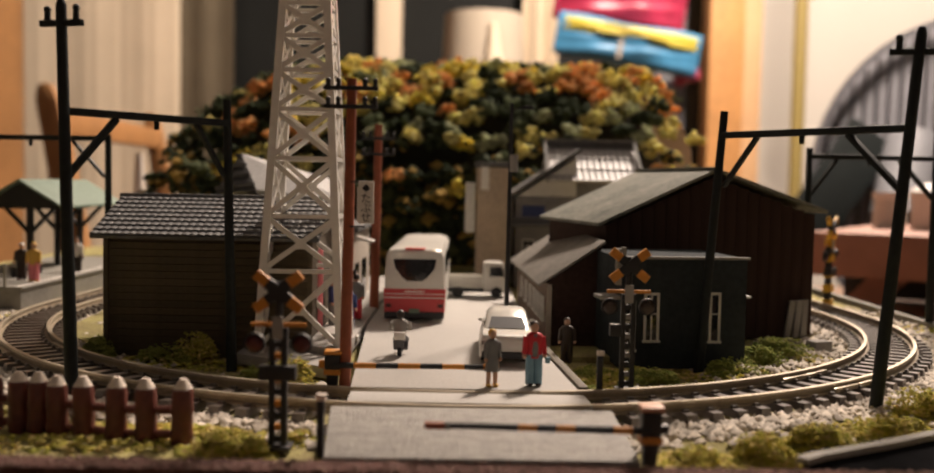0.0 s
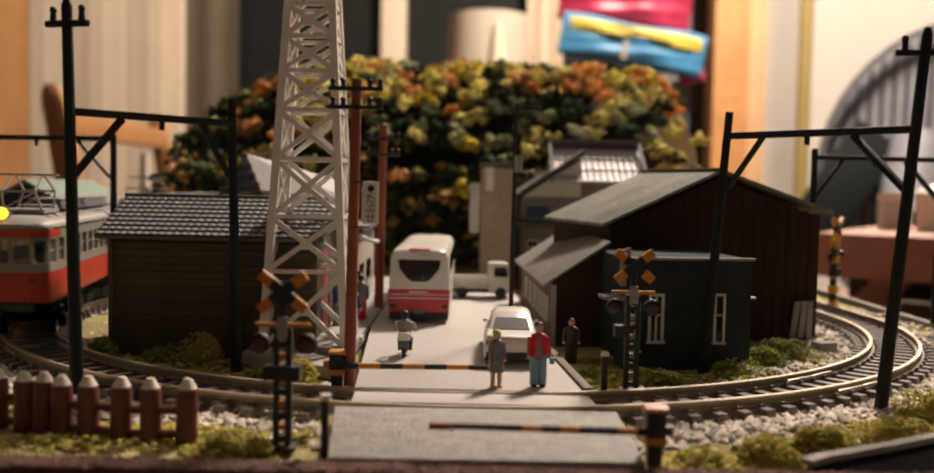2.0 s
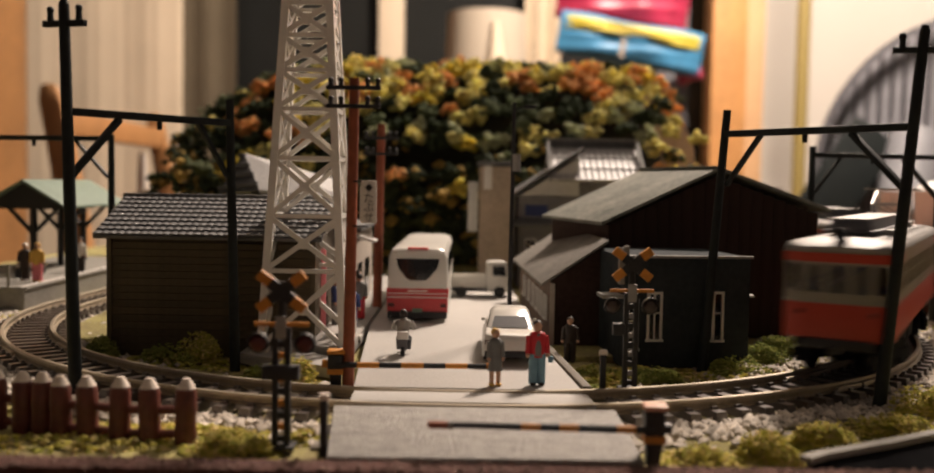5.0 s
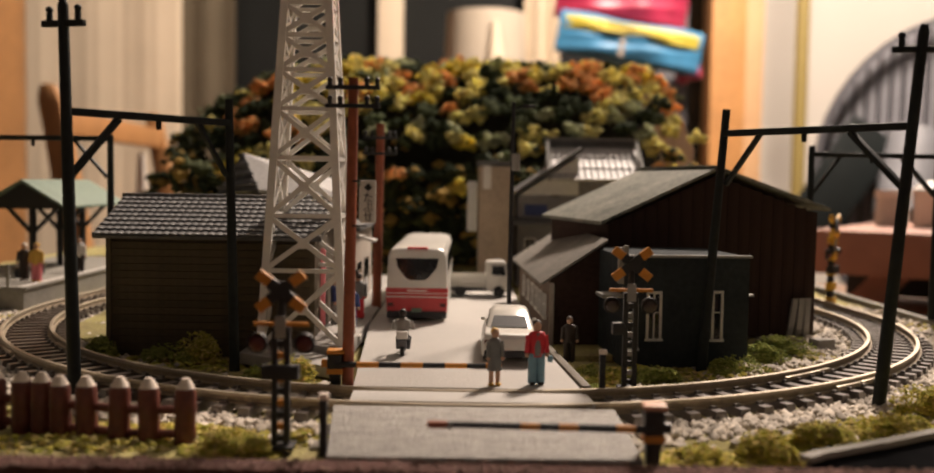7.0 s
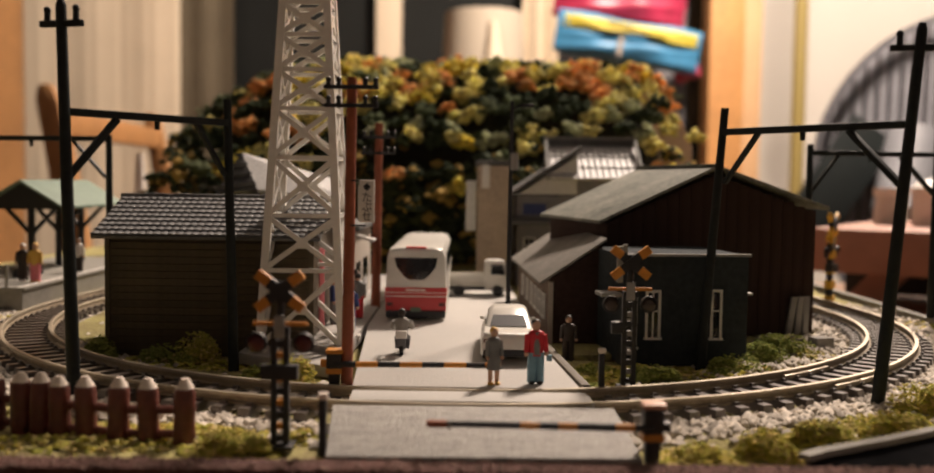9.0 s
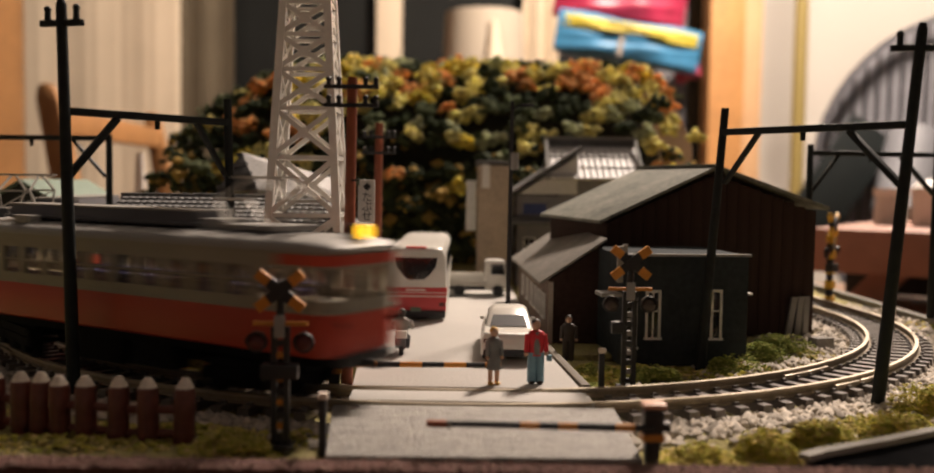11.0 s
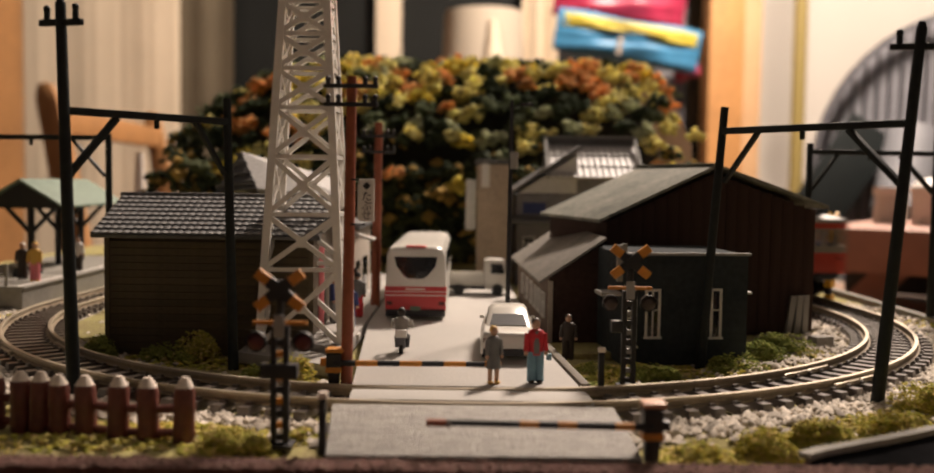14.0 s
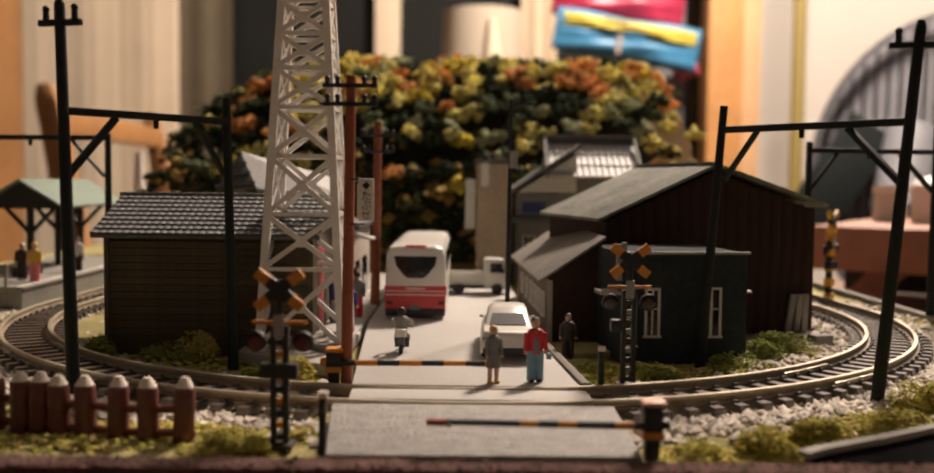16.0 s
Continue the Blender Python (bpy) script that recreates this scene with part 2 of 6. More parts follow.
class Shape:
    """Vertices in millimetres, faces, and a material number per face."""

    def __init__(self):
        self.v, self.f, self.m, self.cur = [], [], [], 0

    def add(self, verts, faces):
        k = len(self.v)
        self.v += [tuple(p) for p in verts]
        self.f += [tuple(k + i for i in q) for q in faces]
        self.m += [self.cur] * len(faces)
        return self

    def box(self, c, s, rot=(0, 0, 0), top=(1, 1)):
        x, y, z = s[0] / 2, s[1] / 2, s[2] / 2
        e = Euler([radians(a) for a in rot]).to_matrix()
        pts = [(-x, -y, -z), (x, -y, -z), (x, y, -z), (-x, y, -z), (-x * top[0], -y * top[1], z), (x * top[0], -y * top[1], z), (x * top[0], y * top[1], z), (-x * top[0], y * top[1], z)]
        return self.add([e @ Vector(p) + Vector(c) for p in pts], [(3, 2, 1, 0), (4, 5, 6, 7), (0, 1, 5, 4), (1, 2, 6, 5), (2, 3, 7, 6), (3, 0, 4, 7)])

    def bar(self, p, q, w, h=None):
        p, q = Vector(p), Vector(q)
        d = q - p
        m = d.to_track_quat("Z", "Y").to_matrix()
        a, b = w / 2, (h or w) / 2
        pts = [m @ Vector((x, y, z)) + p for z in (0, d.length) for x, y in ((-a, -b), (a, -b), (a, b), (-a, b))]
        return self.add(pts, [(3, 2, 1, 0), (4, 5, 6, 7), (0, 1, 5, 4), (1, 2, 6, 5), (2, 3, 7, 6), (3, 0, 4, 7)])

    def cyl(self, p, q, r, r2=None, n=12):
        p, q = Vector(p), Vector(q)
        r2 = r if r2 is None else r2
        m = (q - p).to_track_quat("Z", "Y").to_matrix()
        pts = []
        for c, rad in ((p, r), (q, r2)):
            pts += [c + m @ Vector((rad * math.cos(2 * math.pi * i / n), rad * math.sin(2 * math.pi * i / n), 0)) for i in range(n)]
        return self.add(pts, [tuple(range(n - 1, -1, -1)), tuple(range(n, 2 * n))] + [(i, (i + 1) % n, n + (i + 1) % n, n + i) for i in range(n)])

    def ball(self, c, r, n=10, k=6):
        r = r if isinstance(r, tuple) else (r, r, r)
        pts = [(c[0], c[1], c[2] - r[2])]
        for j in range(1, k):
            a = math.pi * j / k - math.pi / 2
            pts += [(c[0] + r[0] * math.cos(a) * math.cos(2 * math.pi * i / n), c[1] + r[1] * math.cos(a) * math.sin(2 * math.pi * i / n), c[2] + r[2] * math.sin(a)) for i in range(n)]
        pts.append((c[0], c[1], c[2] + r[2]))
        e = len(pts) - 1
        fs = [(0, 1 + (i + 1) % n, 1 + i) for i in range(n)]
        for j in range(k - 2):
            fs += [(1 + j * n + i, 1 + j * n + (i + 1) % n, 1 + (j + 1) * n + (i + 1) % n, 1 + (j + 1) * n + i) for i in range(n)]
        fs += [(1 + (k - 2) * n + i, 1 + (k - 2) * n + (i + 1) % n, e) for i in range(n)]
        return self.add(pts, fs)

    def loft(self, rings):
        n = len(rings[0])
        fs = [tuple(range(n - 1, -1, -1))]
        for j in range(len(rings) - 1):
            fs += [(j * n + i, j * n + (i + 1) % n, (j + 1) * n + (i + 1) % n, (j + 1) * n + i) for i in range(n)]
        fs.append(tuple((len(rings) - 1) * n + i for i in range(n)))
        return self.add([p for r in rings for p in r], fs)

    def prism(self, pts, y0, y1):
        """Outline in x and z, pushed from y0 to y1."""
        return self.loft([[(x, y0, z) for x, z in pts], [(x, y1, z) for x, z in pts]])


MESHES = {}


def mesh_of(name, shape, mats, bevel=0.0, smooth=35):
    me = bpy.data.meshes.new(name)
    me.from_pydata([(x * MM, y * MM, z * MM) for x, y, z in shape.v], [], shape.f)
    mats = mats if isinstance(mats, (list, tuple)) else [mats]
    for m in mats:
        me.materials.append(m)
    me.polygons.foreach_set("material_index", shape.m)
    bm = bmesh.new()
    bm.from_mesh(me)
    bmesh.ops.recalc_face_normals(bm, faces=bm.faces)
    if bevel:
        bmesh.ops.bevel(bm, geom=list(bm.edges), offset=bevel * MM, segments=2, affect="EDGES", profile=0.6)
    bm.to_mesh(me)
    bm.free()
    if smooth:
        me.shade_smooth()
        me.set_sharp_from_angle(angle=radians(smooth))
    return me


def part(name, shape, mats, parent, label="", at=None, bevel=0.0, smooth=35):
    ob = new(name, mesh_of(name, shape, mats, bevel, smooth))
    ob.parent = parent
    if at:
        ob.matrix_basis = pm(*at)
    return tagged(ob, label)


def pm(x, y, z, rx=0, ry=0, rz=0):
    return pose(x * MM, y * MM, z * MM, rx, ry, rz)


def thing(name, at, label, category, group="", kind=""):
    ob = new(name)
    ob.empty_display_size = 0.005
    ob.matrix_basis = pm(*at)
    return tagged(ob, label, category, group, kind)


def solid(name, shape, mats, at, label, category, group="", kind="", bevel=0.0, smooth=35):
    """A thing in one mesh."""
    ob = new(name, mesh_of(name, shape, mats, bevel, smooth))
    ob.matrix_basis = pm(*at)
    return tagged(ob, label, category, group, kind)


def piece(name, me, parent, m):
    ob = new(name, me)
    ob.parent = parent
    ob.matrix_basis = m
    return ob

# ---------------------------------------------------------------- the room
TOP = -34  # table top under the layout board


def room():
    def slab(name, c, s, m, label, category="wall"):
        return solid(name, Shape().box((0, 0, 0), s), m, c, label, category, kind="structure", smooth=0)
    slab("floor", (0, 700, -790), (4600, 4200, 40), M_FLOOR, "brown wooden floor boards of the room", "floor")
    slab("ceiling", (0, 700, 1560), (4600, 4200, 40), M_CEILING, "grey papered ceiling of the room", "ceiling")
    slab("wall_west", (-2020, 700, 385), (40, 4200, 2310), M_REARWALL, "grey papered wall of the room")
    slab("wall_east", (2020, 700, 385), (40, 4200, 2310), M_REARWALL, "grey papered wall of the room")
    slab("wall_south", (0, -1420, 385), (4000, 40, 2310), M_REARWALL, "grey papered wall behind the table")
    # north wall with a window opening between x -560 and 420
    slab("wall_north_west", (-1310, 2220, 385), (1380, 40, 2310), M_BEIGEWALL, "beige wallpapered wall beside the window")
    slab("wall_north_east", (1290, 2220, 385), (1420, 40, 2310), M_WALLWHITE, "white wallpapered wall lit by a lamp")
    slab("wall_north_under", (-20, 2220, -570), (1200, 40, 400), M_BEIGEWALL, "beige wall below the dark window")
    slab("wall_north_over", (-20, 2220, 1370), (1200, 40, 340), M_BEIGEWALL, "beige wall above the dark window")
    w = thing("window_1", (-20, 2215, 415), "night-dark window with pale frame and mullion", "window", kind="structure")
    part("window_frame", Shape().box((0, 0, 770), (1200, 60, 40)).box((0, 0, -770), (1200, 60, 40)).box((-585, 0, 0), (30, 60, 1500)).box((585, 0, 0), (30, 60, 1500)), M_CURTAIN, w)
    part("mullion", Shape().box((-160, -10, 0), (56, 60, 1500)), M_CURTAIN, w, bevel=3)
    part("pane", Shape().box((-380, 8, 0), (384, 8, 1500)), M_NIGHT, w)
    part("pane", Shape().box((219, 8, 0), (702, 8, 1500)), M_NIGHT, w)
    # curtains in folds
    def folds(name, x0, x1, y, m, label, amp=14, wave=62):
        n, s = 60, Shape()
        row = [(x0 + (x1 - x0) * i / n, y + amp * math.sin(2 * math.pi * (x1 - x0) * i / n / wave) * (0.7 + 0.3 * math.sin(i * 1.7))) for i in range(n + 1)]
        vs, fs = [], []
        for x, yy in row:
            vs += [(x, yy, -560), (x, yy, 1340), (x, yy + 5, 1340), (x, yy + 5, -560)]
        for i in range(n):
            a, b = 4 * i, 4 * i + 4
            fs += [(a, b, b + 1, a + 1), (a + 1, b + 1, b + 2, a + 2), (a + 2, b + 2, b + 3, a + 3), (a + 3, b + 3, b, a)]
        s.add(vs, fs + [(0, 1, 2, 3), (4 * n + 3, 4 * n + 2, 4 * n + 1, 4 * n)])
        return solid(name, s, m, (0, 0, 0), label, "curtain", kind="", smooth=80)
    folds("curtain", -1060, -640, 2140, M_CURTAIN, "pale beige curtain hanging in soft folds beside the window", 4, 130)
    folds("curtain", -640, -520, 2150, M_KHAKI, "khaki brown curtain hanging in narrow folds", 6, 70)
    folds("curtain", 120, 200, 2160, M_CURTAIN, "pale beige curtain gathered beside the window", 10, 40)
    s = Shape().box((0, 0, 0), (72, 70, 2280))
    solid("door_post", s, M_WOOD, (526, 2000, 370), "orange pine door post standing before the wall", "post", kind="structure", bevel=4)
    solid("door_post", Shape().box((0, 0, 0), (42, 40, 2280)), M_TANTRIM, (584, 2010, 370), "narrow light tan door trim beside the pine post", "post", kind="structure", bevel=4)
    # brass-coloured pole with a round knob
    p = thing("curtain_pole", (631, 1840, -770), "olive brass pole standing near the white wall", "pole")
    part("shaft", Shape().cyl((0, 0, 0), (0, 0, 2250), 12.5, n=20), M_OLIVE, p)
    part("knob", Shape().ball((12, -4, 1182), 20, 16, 10), M_BAGYELLOW, p, "yellow round knob")
    # lamps outside the view
    l = thing("ceiling_lamp", (CEIL[0] * 1000, CEIL[1] * 1000, CEIL[2] * 1000), "round white ceiling lamp giving warm light", "lamp")
    part("socket", Shape().cyl((0, 0, 140), (0, 0, 200), 34, 26, 24), M_WHITE, l)
    part("ceiling_rose", Shape().cyl((0, 0, 1510 - CEIL[2] * 1000), (0, 0, 1540 - CEIL[2] * 1000), 60, 70, 24), M_WHITE, l)
    part("cord", Shape().cyl((0, 0, 200), (0, 0, 1540 - CEIL[2] * 1000), 4, n=10), M_BLACK, l)
    l = thing("wall_lamp", (1300, 1720, 970), "small white lamp shining on the white wall", "lamp")
    part("shade", Shape().cyl((0, 0, 20), (0, -30, 90), 80, 40, 24), M_WHITE, l)
    part("stand", Shape().cyl((0, -30, 90), (0, -30, 580), 8), M_BLACK, l)
    # table
    t = thing("table", (0, 330, -770), "large dark wooden table carrying the layout", "table")
    part("tabletop", Shape().box((0, -60, 720), (1500, 760, 30)), M_TABLE, t, bevel=3)
    for x in (-680, 680):
        for y in (-380, 260):
            part("leg", Shape().box((x, y, 352), (60, 60, 704), top=(1.1, 1.1)), M_TABLE, t, bevel=3)


def backdrop_things():
    # cream cylindrical lampshade on the window side
    l = thing("table_lamp", (30, 1900, -38), "cream cylindrical lampshade on a slim base", "lamp")
    part("shade", Shape().cyl((0, 0, 290), (0, 0, 398), 80, 76, 40), M_SHADE, l)
    part("base", Shape().cyl((0, 0, -735), (0, 0, 290), 9, n=16).cyl((0, 0, -770), (0, 0, -745), 120, n=30), M_SHADE, l)
    part("candle", Shape().cyl((18, -82, 292), (16, -82, 372), 18, 6, 16), M_CURTAIN, l, "pale candle-shaped ornament")
    # blue and yellow foil bag hung before the window
    def pillow(w, h, d, n=14):
        vs, fs = [], []
        for side in (-1, 1):
            for j in range(n + 1):
                for i in range(n + 1):
                    u, v = i / n * 2 - 1, j / n * 2 - 1
                    puff = (1 - u * u) ** 0.5 * (1 - v ** 4) ** 0.5 if abs(u) < 1 and abs(v) < 1 else 0
                    wob = 0.12 * math.sin(7 * u + 3 * v) + 0.1 * math.sin(11 * v - 4 * u)
                    vs.append((u * w / 2, side * d / 2 * puff * (1 + wob), v * h / 2 * (1 - 0.06 * math.cos(5 * u))))
        k = (n + 1) ** 2
        for j in range(n):
            for i in range(n):
                a = j * (n + 1) + i
                fs.append((a, a + 1, a + n + 2, a + n + 1))
                fs.append((k + a + n + 1, k + a + n + 2, k + a + 1, k + a))
        return Shape().add(vs, fs)
    y = 1780
    b = thing("foil_bag", (293, y, 292), "blue foil snack bag with yellow stripe hung up", "bag")
    part("bag_body", pillow(268, 78, 50), M_BAGBLUE, b, at=(0, 0, 0, 0, 9, 0), smooth=70)
    part("stripe", pillow(246, 26, 46), M_BAGYELLOW, b, "yellow printed stripe", at=(4, -10, 17, 0, 9, 0), smooth=70)
    part("label_bar", Shape().box((0, 0, 0), (9, 3, 34)), M_PANEL, b, "pale printed label", at=(-18, -26, -12, 0, 9, 0))
    b = thing("magenta_bag", (288, y + 60, 382), "crumpled magenta and red foil bag", "bag")
    part("bag_body", pillow(250, 100, 60), M_BAGPINK, b, at=(0, 0, 0, 0, 7, 0), smooth=70)
    part("corner", pillow(50, 56, 30), M_BAGPINK, b, at=(126, 6, -125, 0, -20, 0), smooth=70)
    r = thing("hanging_rail", (0, y + 20, 0), "dark grey cabinet side with the bags hung on it", "cabinet")
    part("side_panel", Shape().box((395, 120, -150), (60, 60, 1240)), M_FANGREY, r, bevel=2)
    part("hook", Shape().cyl((290, 60, 452), (395, 90, 452), 3), M_BLACK, r)
    # pine bookcase edge at the far side
    b = thing("bookcase", (-897, 1750, -770), "orange pine bookcase with shelves", "bookcase")
    part("upright", Shape().box((0, 0, 900), (50, 300, 1800)), M_DARKPINE, b, bevel=3)
    for z in (560, 840, 1120):
        part("shelf", Shape().box((-190, 0, z), (330, 290, 22)), M_DARKPINE, b)
    # two pine chairs, their backs curved
    def chair(x, yy, rz, label):
        c = thing("wooden_chair", (x, yy, -770, 0, 0, rz), label, "chair", "pine chairs in the room")
        part("seat", Shape().box((0, 0, 430), (400, 400, 30)), M_DARKPINE, c, bevel=8)
        for xx in (-180, 180):
            part("leg", Shape().box((xx, -170, 207), (40, 40, 414)), M_DARKPINE, c, bevel=4)
            ring = [[(xx - w, 168 - w + o, z), (xx + w, 168 - w + o, z), (xx + w, 168 + w + o, z), (xx - w, 168 + w + o, z)] for z, o, w in ((0, 0, 15), (430, 0, 15), (640, 8, 14), (800, 30, 11), (866, 42, 10), (880, 45, 6))]
            part("back_post", Shape().loft(ring), M_DARKPINE, c, bevel=5)
        for z, o, w in ((560, 6, 60), (700, 18, 60), (848, 38, 24)):
            part("back_slat", Shape().box((0, 168 + o, z), (340, 16, w)), M_DARKPINE, c, bevel=4)
    chair(-164, 1026, 94.5, "orange pine chair with rounded back posts")
    g = thing("glue_bottle", (-204, 600, TOP), "white glue bottle standing on the table", "bottle")
    part("bottle_body", Shape().cyl((0, 0, 0), (0, 0, 52), 7, 6.6, 20), M_WHITE, g)
    part("nozzle", Shape().cyl((0, 0, 52), (0, 0, 79), 3.6, 2.2, 16), M_WHITE, g)
    # red-brown wall shelf with a strut
    s = thing("side_shelf", (175, 482, 0, 0, 0, -35), "red-brown shelf board standing on the table", "shelf")
    part("board", Shape().box((165, 75, 5), (330, 150, 9)), M_SHELF, s, bevel=1)
    part("fascia", Shape().box((165, -3, -1.2), (330, 6, 21.6)), M_SHELF, s, bevel=0.8)
    part("strut", Shape().bar((14, 30, TOP + 1), (44, 30, 0), 7, 14), M_SHELF, s, "slanting brown strut")
    part("back_panel", Shape().box((165, 120, (TOP + 0.5) / 2), (322, 6, 0.5 - TOP - 1)), M_BLACK, s, "black back panel")
    for x in (8, 322):
        part("leg", Shape().box((x, 60, (TOP + 0.5) / 2), (10, 10, 0.5 - TOP - 1)), M_BLACK, s)
    w = thing("white_tub", (255, 520, 9.6), "white plastic tub with rounded lid on the shelf", "tub")
    part("tub_body", Shape().cyl((0, 0, 0), (0, 0, 18), 12, 12.6, 28), M_WHITE, w)
    part("lid", Shape().loft([[(r * math.cos(a), r * math.sin(a), z) for a in [2 * math.pi * k / 28 for k in range(28)]] for z, r in ((18, 13.2), (20.5, 13.2), (24, 9.5), (25.5, 4))]), M_WHITE, w, "rounded white lid")
    j = thing("small_jar", (239, 540, 9.6), "small pale jar standing on the shelf", "jar")
    part("jar_body", Shape().cyl((0, 0, 0), (0, 0, 16), 9, 8, 20), M_TRIM, j)
    part("lid", Shape().cyl((0, 0, 16), (0, 0, 20), 9.4, n=20), M_WHITE, j)
    # ribbed round fan guard with its dark motor
    f = thing("electric_fan", (812, 1520, -770), "grey electric fan with round ribbed guard", "fan")
    cz, rad = 814, 264
    rim = Shape()
    for i in range(48):
        a, b = 2 * math.pi * i / 48, 2 * math.pi * (i + 1) / 48
        rim.bar((rad * math.cos(a), 0, cz + rad * math.sin(a)), (rad * math.cos(b), 0, cz + rad * math.sin(b)), 9)
    part("guard_rim", rim, M_FANGREY, f)
    part("guard_disc", Shape().cyl((0, 18, cz), (0, 26, cz), rad - 3, n=48), M_GUARD, f)
    for i in range(-13, 14):
        h = math.sqrt(max(0, 260 ** 2 - (i * 19) ** 2))
        part("rib", Shape().cyl((i * 19, 6, cz - h), (i * 19 + 7, 6, cz + h), 2.2, n=6), M_BLACK, f)
    part("motor", Shape().cyl((-150, -60, cz - 56), (-110, -20, cz + 66), 42, 46, 24), M_MOTOR, f, "smoky grey motor cover")
    part("dark_panel", Shape().box((-222, -10, cz + 4), (84, 10, 180), (0, 33, 0)), M_POLE, f, "dark slanting panel", bevel=3)
    part("stand", Shape().cyl((0, 50, 20), (0, 50, cz - 60), 16, 13, 16), M_BLACK, f)
    part("foot", Shape().cyl((0, 50, 0), (0, 50, 24), 180, 160, 32), M_BLACK, f)


# ---------------------------------------------------------------- board, ground, road
XC, YF, RAD = -1.13, 133.18, 94.2  # middle of the front curve, its nearest point, its radius
PHI, STRAIGHT = 1.62, 120.0


def ground_z(x, y):
    """Height of the scenery between track and board edge."""
    d = abs(math.hypot(x - XC, y - YF - RAD) - RAD) if y < YF + RAD else abs(abs(x - XC) - RAD)
    z = -2.6 - 0.5 * min(1, max(0, d - 9) / 14)
    z += 0.5 * noise.noise((x * 0.11, y * 0.11, 3)) + 0.25 * noise.noise((x * 0.45, y * 0.45, 7))
    near = min(1, max(0, (d - 9) / 5))
    z = -3.2 + (z + 3.2) * near
    if -25 < x < 27:
        z = min(z, -0.9)
    return z


def board():
    b = thing("layout_board", (-33, 290, TOP), "brown layout board with felt-covered rim", "board", kind="structure")
    part("deck", Shape().box((0, 0, 14.5), (290, 374, 29)), M_TABLE, b)
    part("rim", Shape().box((0, -188.9, 16.8), (290, 4.2, 33.8)), M_RIM, b, bevel=0.8)
    fuzz, rnd = Shape(), random.Random(2)
    for _ in range(2600):
        chip(fuzz, (rnd.uniform(-40, 120), -188.9 + rnd.uniform(-2.0, 1.9), 33.6 + rnd.uniform(-0.3, 0.15)), rnd.uniform(0.15, 0.42), rnd, 0.8, 5)
    tagged(part("felt_fuzz", fuzz, M_FUZZ, b, "fuzzy brown felt", smooth=0), kind="stuff")
    part("side_rim", Shape().box((146, 0, 16.6), (2.4, 374, 32.2)), M_PLATFORM, b, "grey side rim", bevel=0.4)
    # soil sheet
    nx, ny = 150, 150
    x0, x1, y0, y1 = -176, 110.5, 103.5, 476
    vs = []
    for j in range(ny + 1):
        y = y0 + (y1 - y0) * (j / ny) ** 1.5
        for i in range(nx + 1):
            x = x0 + (x1 - x0) * i / nx
            vs.append((x, y, ground_z(x, y)))
    fs = [(j * (nx + 1) + i, j * (nx + 1) + i + 1, (j + 1) * (nx + 1) + i + 1, (j + 1) * (nx + 1) + i) for j in range(ny) for i in range(nx)]
    solid("ground", Shape().add(vs, fs), M_GROUND, (0, 0, 0), "tan soil with yellow-green flock on the board", "ground", kind="structure", smooth=80)
    # black plastic edging by the board
    e = thing("black_edging", (0, 0, TOP), "black plastic edging board standing beside the layout", "edging")
    foot = [(35.2, 98), (37.6, 104.0), (40.6, 106.2), (48.4, 110.4), (57.7, 116.0), (76, 127), (96, 127), (96, 98)]
    part("strip", Shape().loft([[(x, y, 0) for x, y in foot], [(x, y, 34.2 if k in (1, 2, 3, 4, 5) else 18) for k, (x, y) in enumerate(foot)]]), M_MATTE, e, bevel=0.35)
    for (x0, y0), (x1, y1) in zip(foot[1:5], foot[2:6]):
        part("edge_trim", Shape().bar((x0, y0, 34.25), (x1, y1, 34.3), 1.5, 0.7), M_PLATFORM, e, "pale grey top edge")


def road():
    z = -1.0
    def slab(name, pts, label, m=M_ROAD, t=2.2, top=0.0):
        s = Shape().loft([[(x, y, top - t) for x, y in pts], [(x, y, top) for x, y in pts]])
        return solid(name, s, m, (0, 0, 0), label, "road", kind="structure", bevel=0.12)
    slab("road_front", [(-15.0, 103.2), (19.8, 103.6), (20.2, 127.3), (-17.6, 127.3)], "grey paper road before the crossing", M_ROADGREY, top=-0.05)
    slab("road_crossing", [(-15.8, 130.1), (18.0, 130.1), (17.6, 136.4), (-16.0, 136.4)], "pale grey crossing plate between the rails", M_ROAD, 1.6, -0.02)
    slab("road", [(-16.4, 139.2), (17.2, 139.2), (14.2, 176), (13.0, 300), (-20.2, 300), (-20.2, 200)], "pale grey card road leading into the village", top=-0.05)
    slab("pavement", [(-33, 176), (-21.0, 165), (-20.5, 200), (-20.5, 300), (-33, 300)], "light raised pavement with kerb", M_WALK, 2.6, 0.55)
    slab("tower_base", [(-40, 168), (-21.2, 156), (-21.2, 164.5), (-33.2, 175.6), (-40, 175.6)], "pale paving under the lattice tower", M_WALK, 2.0, -0.6)
    slab("village_ground", [(-33.4, 178), (-33.4, 300), (-92, 300), (-84, 200), (-70, 180)], "tan packed village ground", M_GROUND, 1.4, -1.9)
    slab("kerb", [(17.35, 140.2), (18.7, 140.2), (15.7, 175.8), (14.35, 175.8)], "dark brown kerb along the road", M_SIDING, 2.2, 0.35)
    slab("yard", [(14.6, 176), (46, 182), (46, 300), (13.4, 300)], "tan packed yard ground", M_GROUND, 1.4, -1.9)


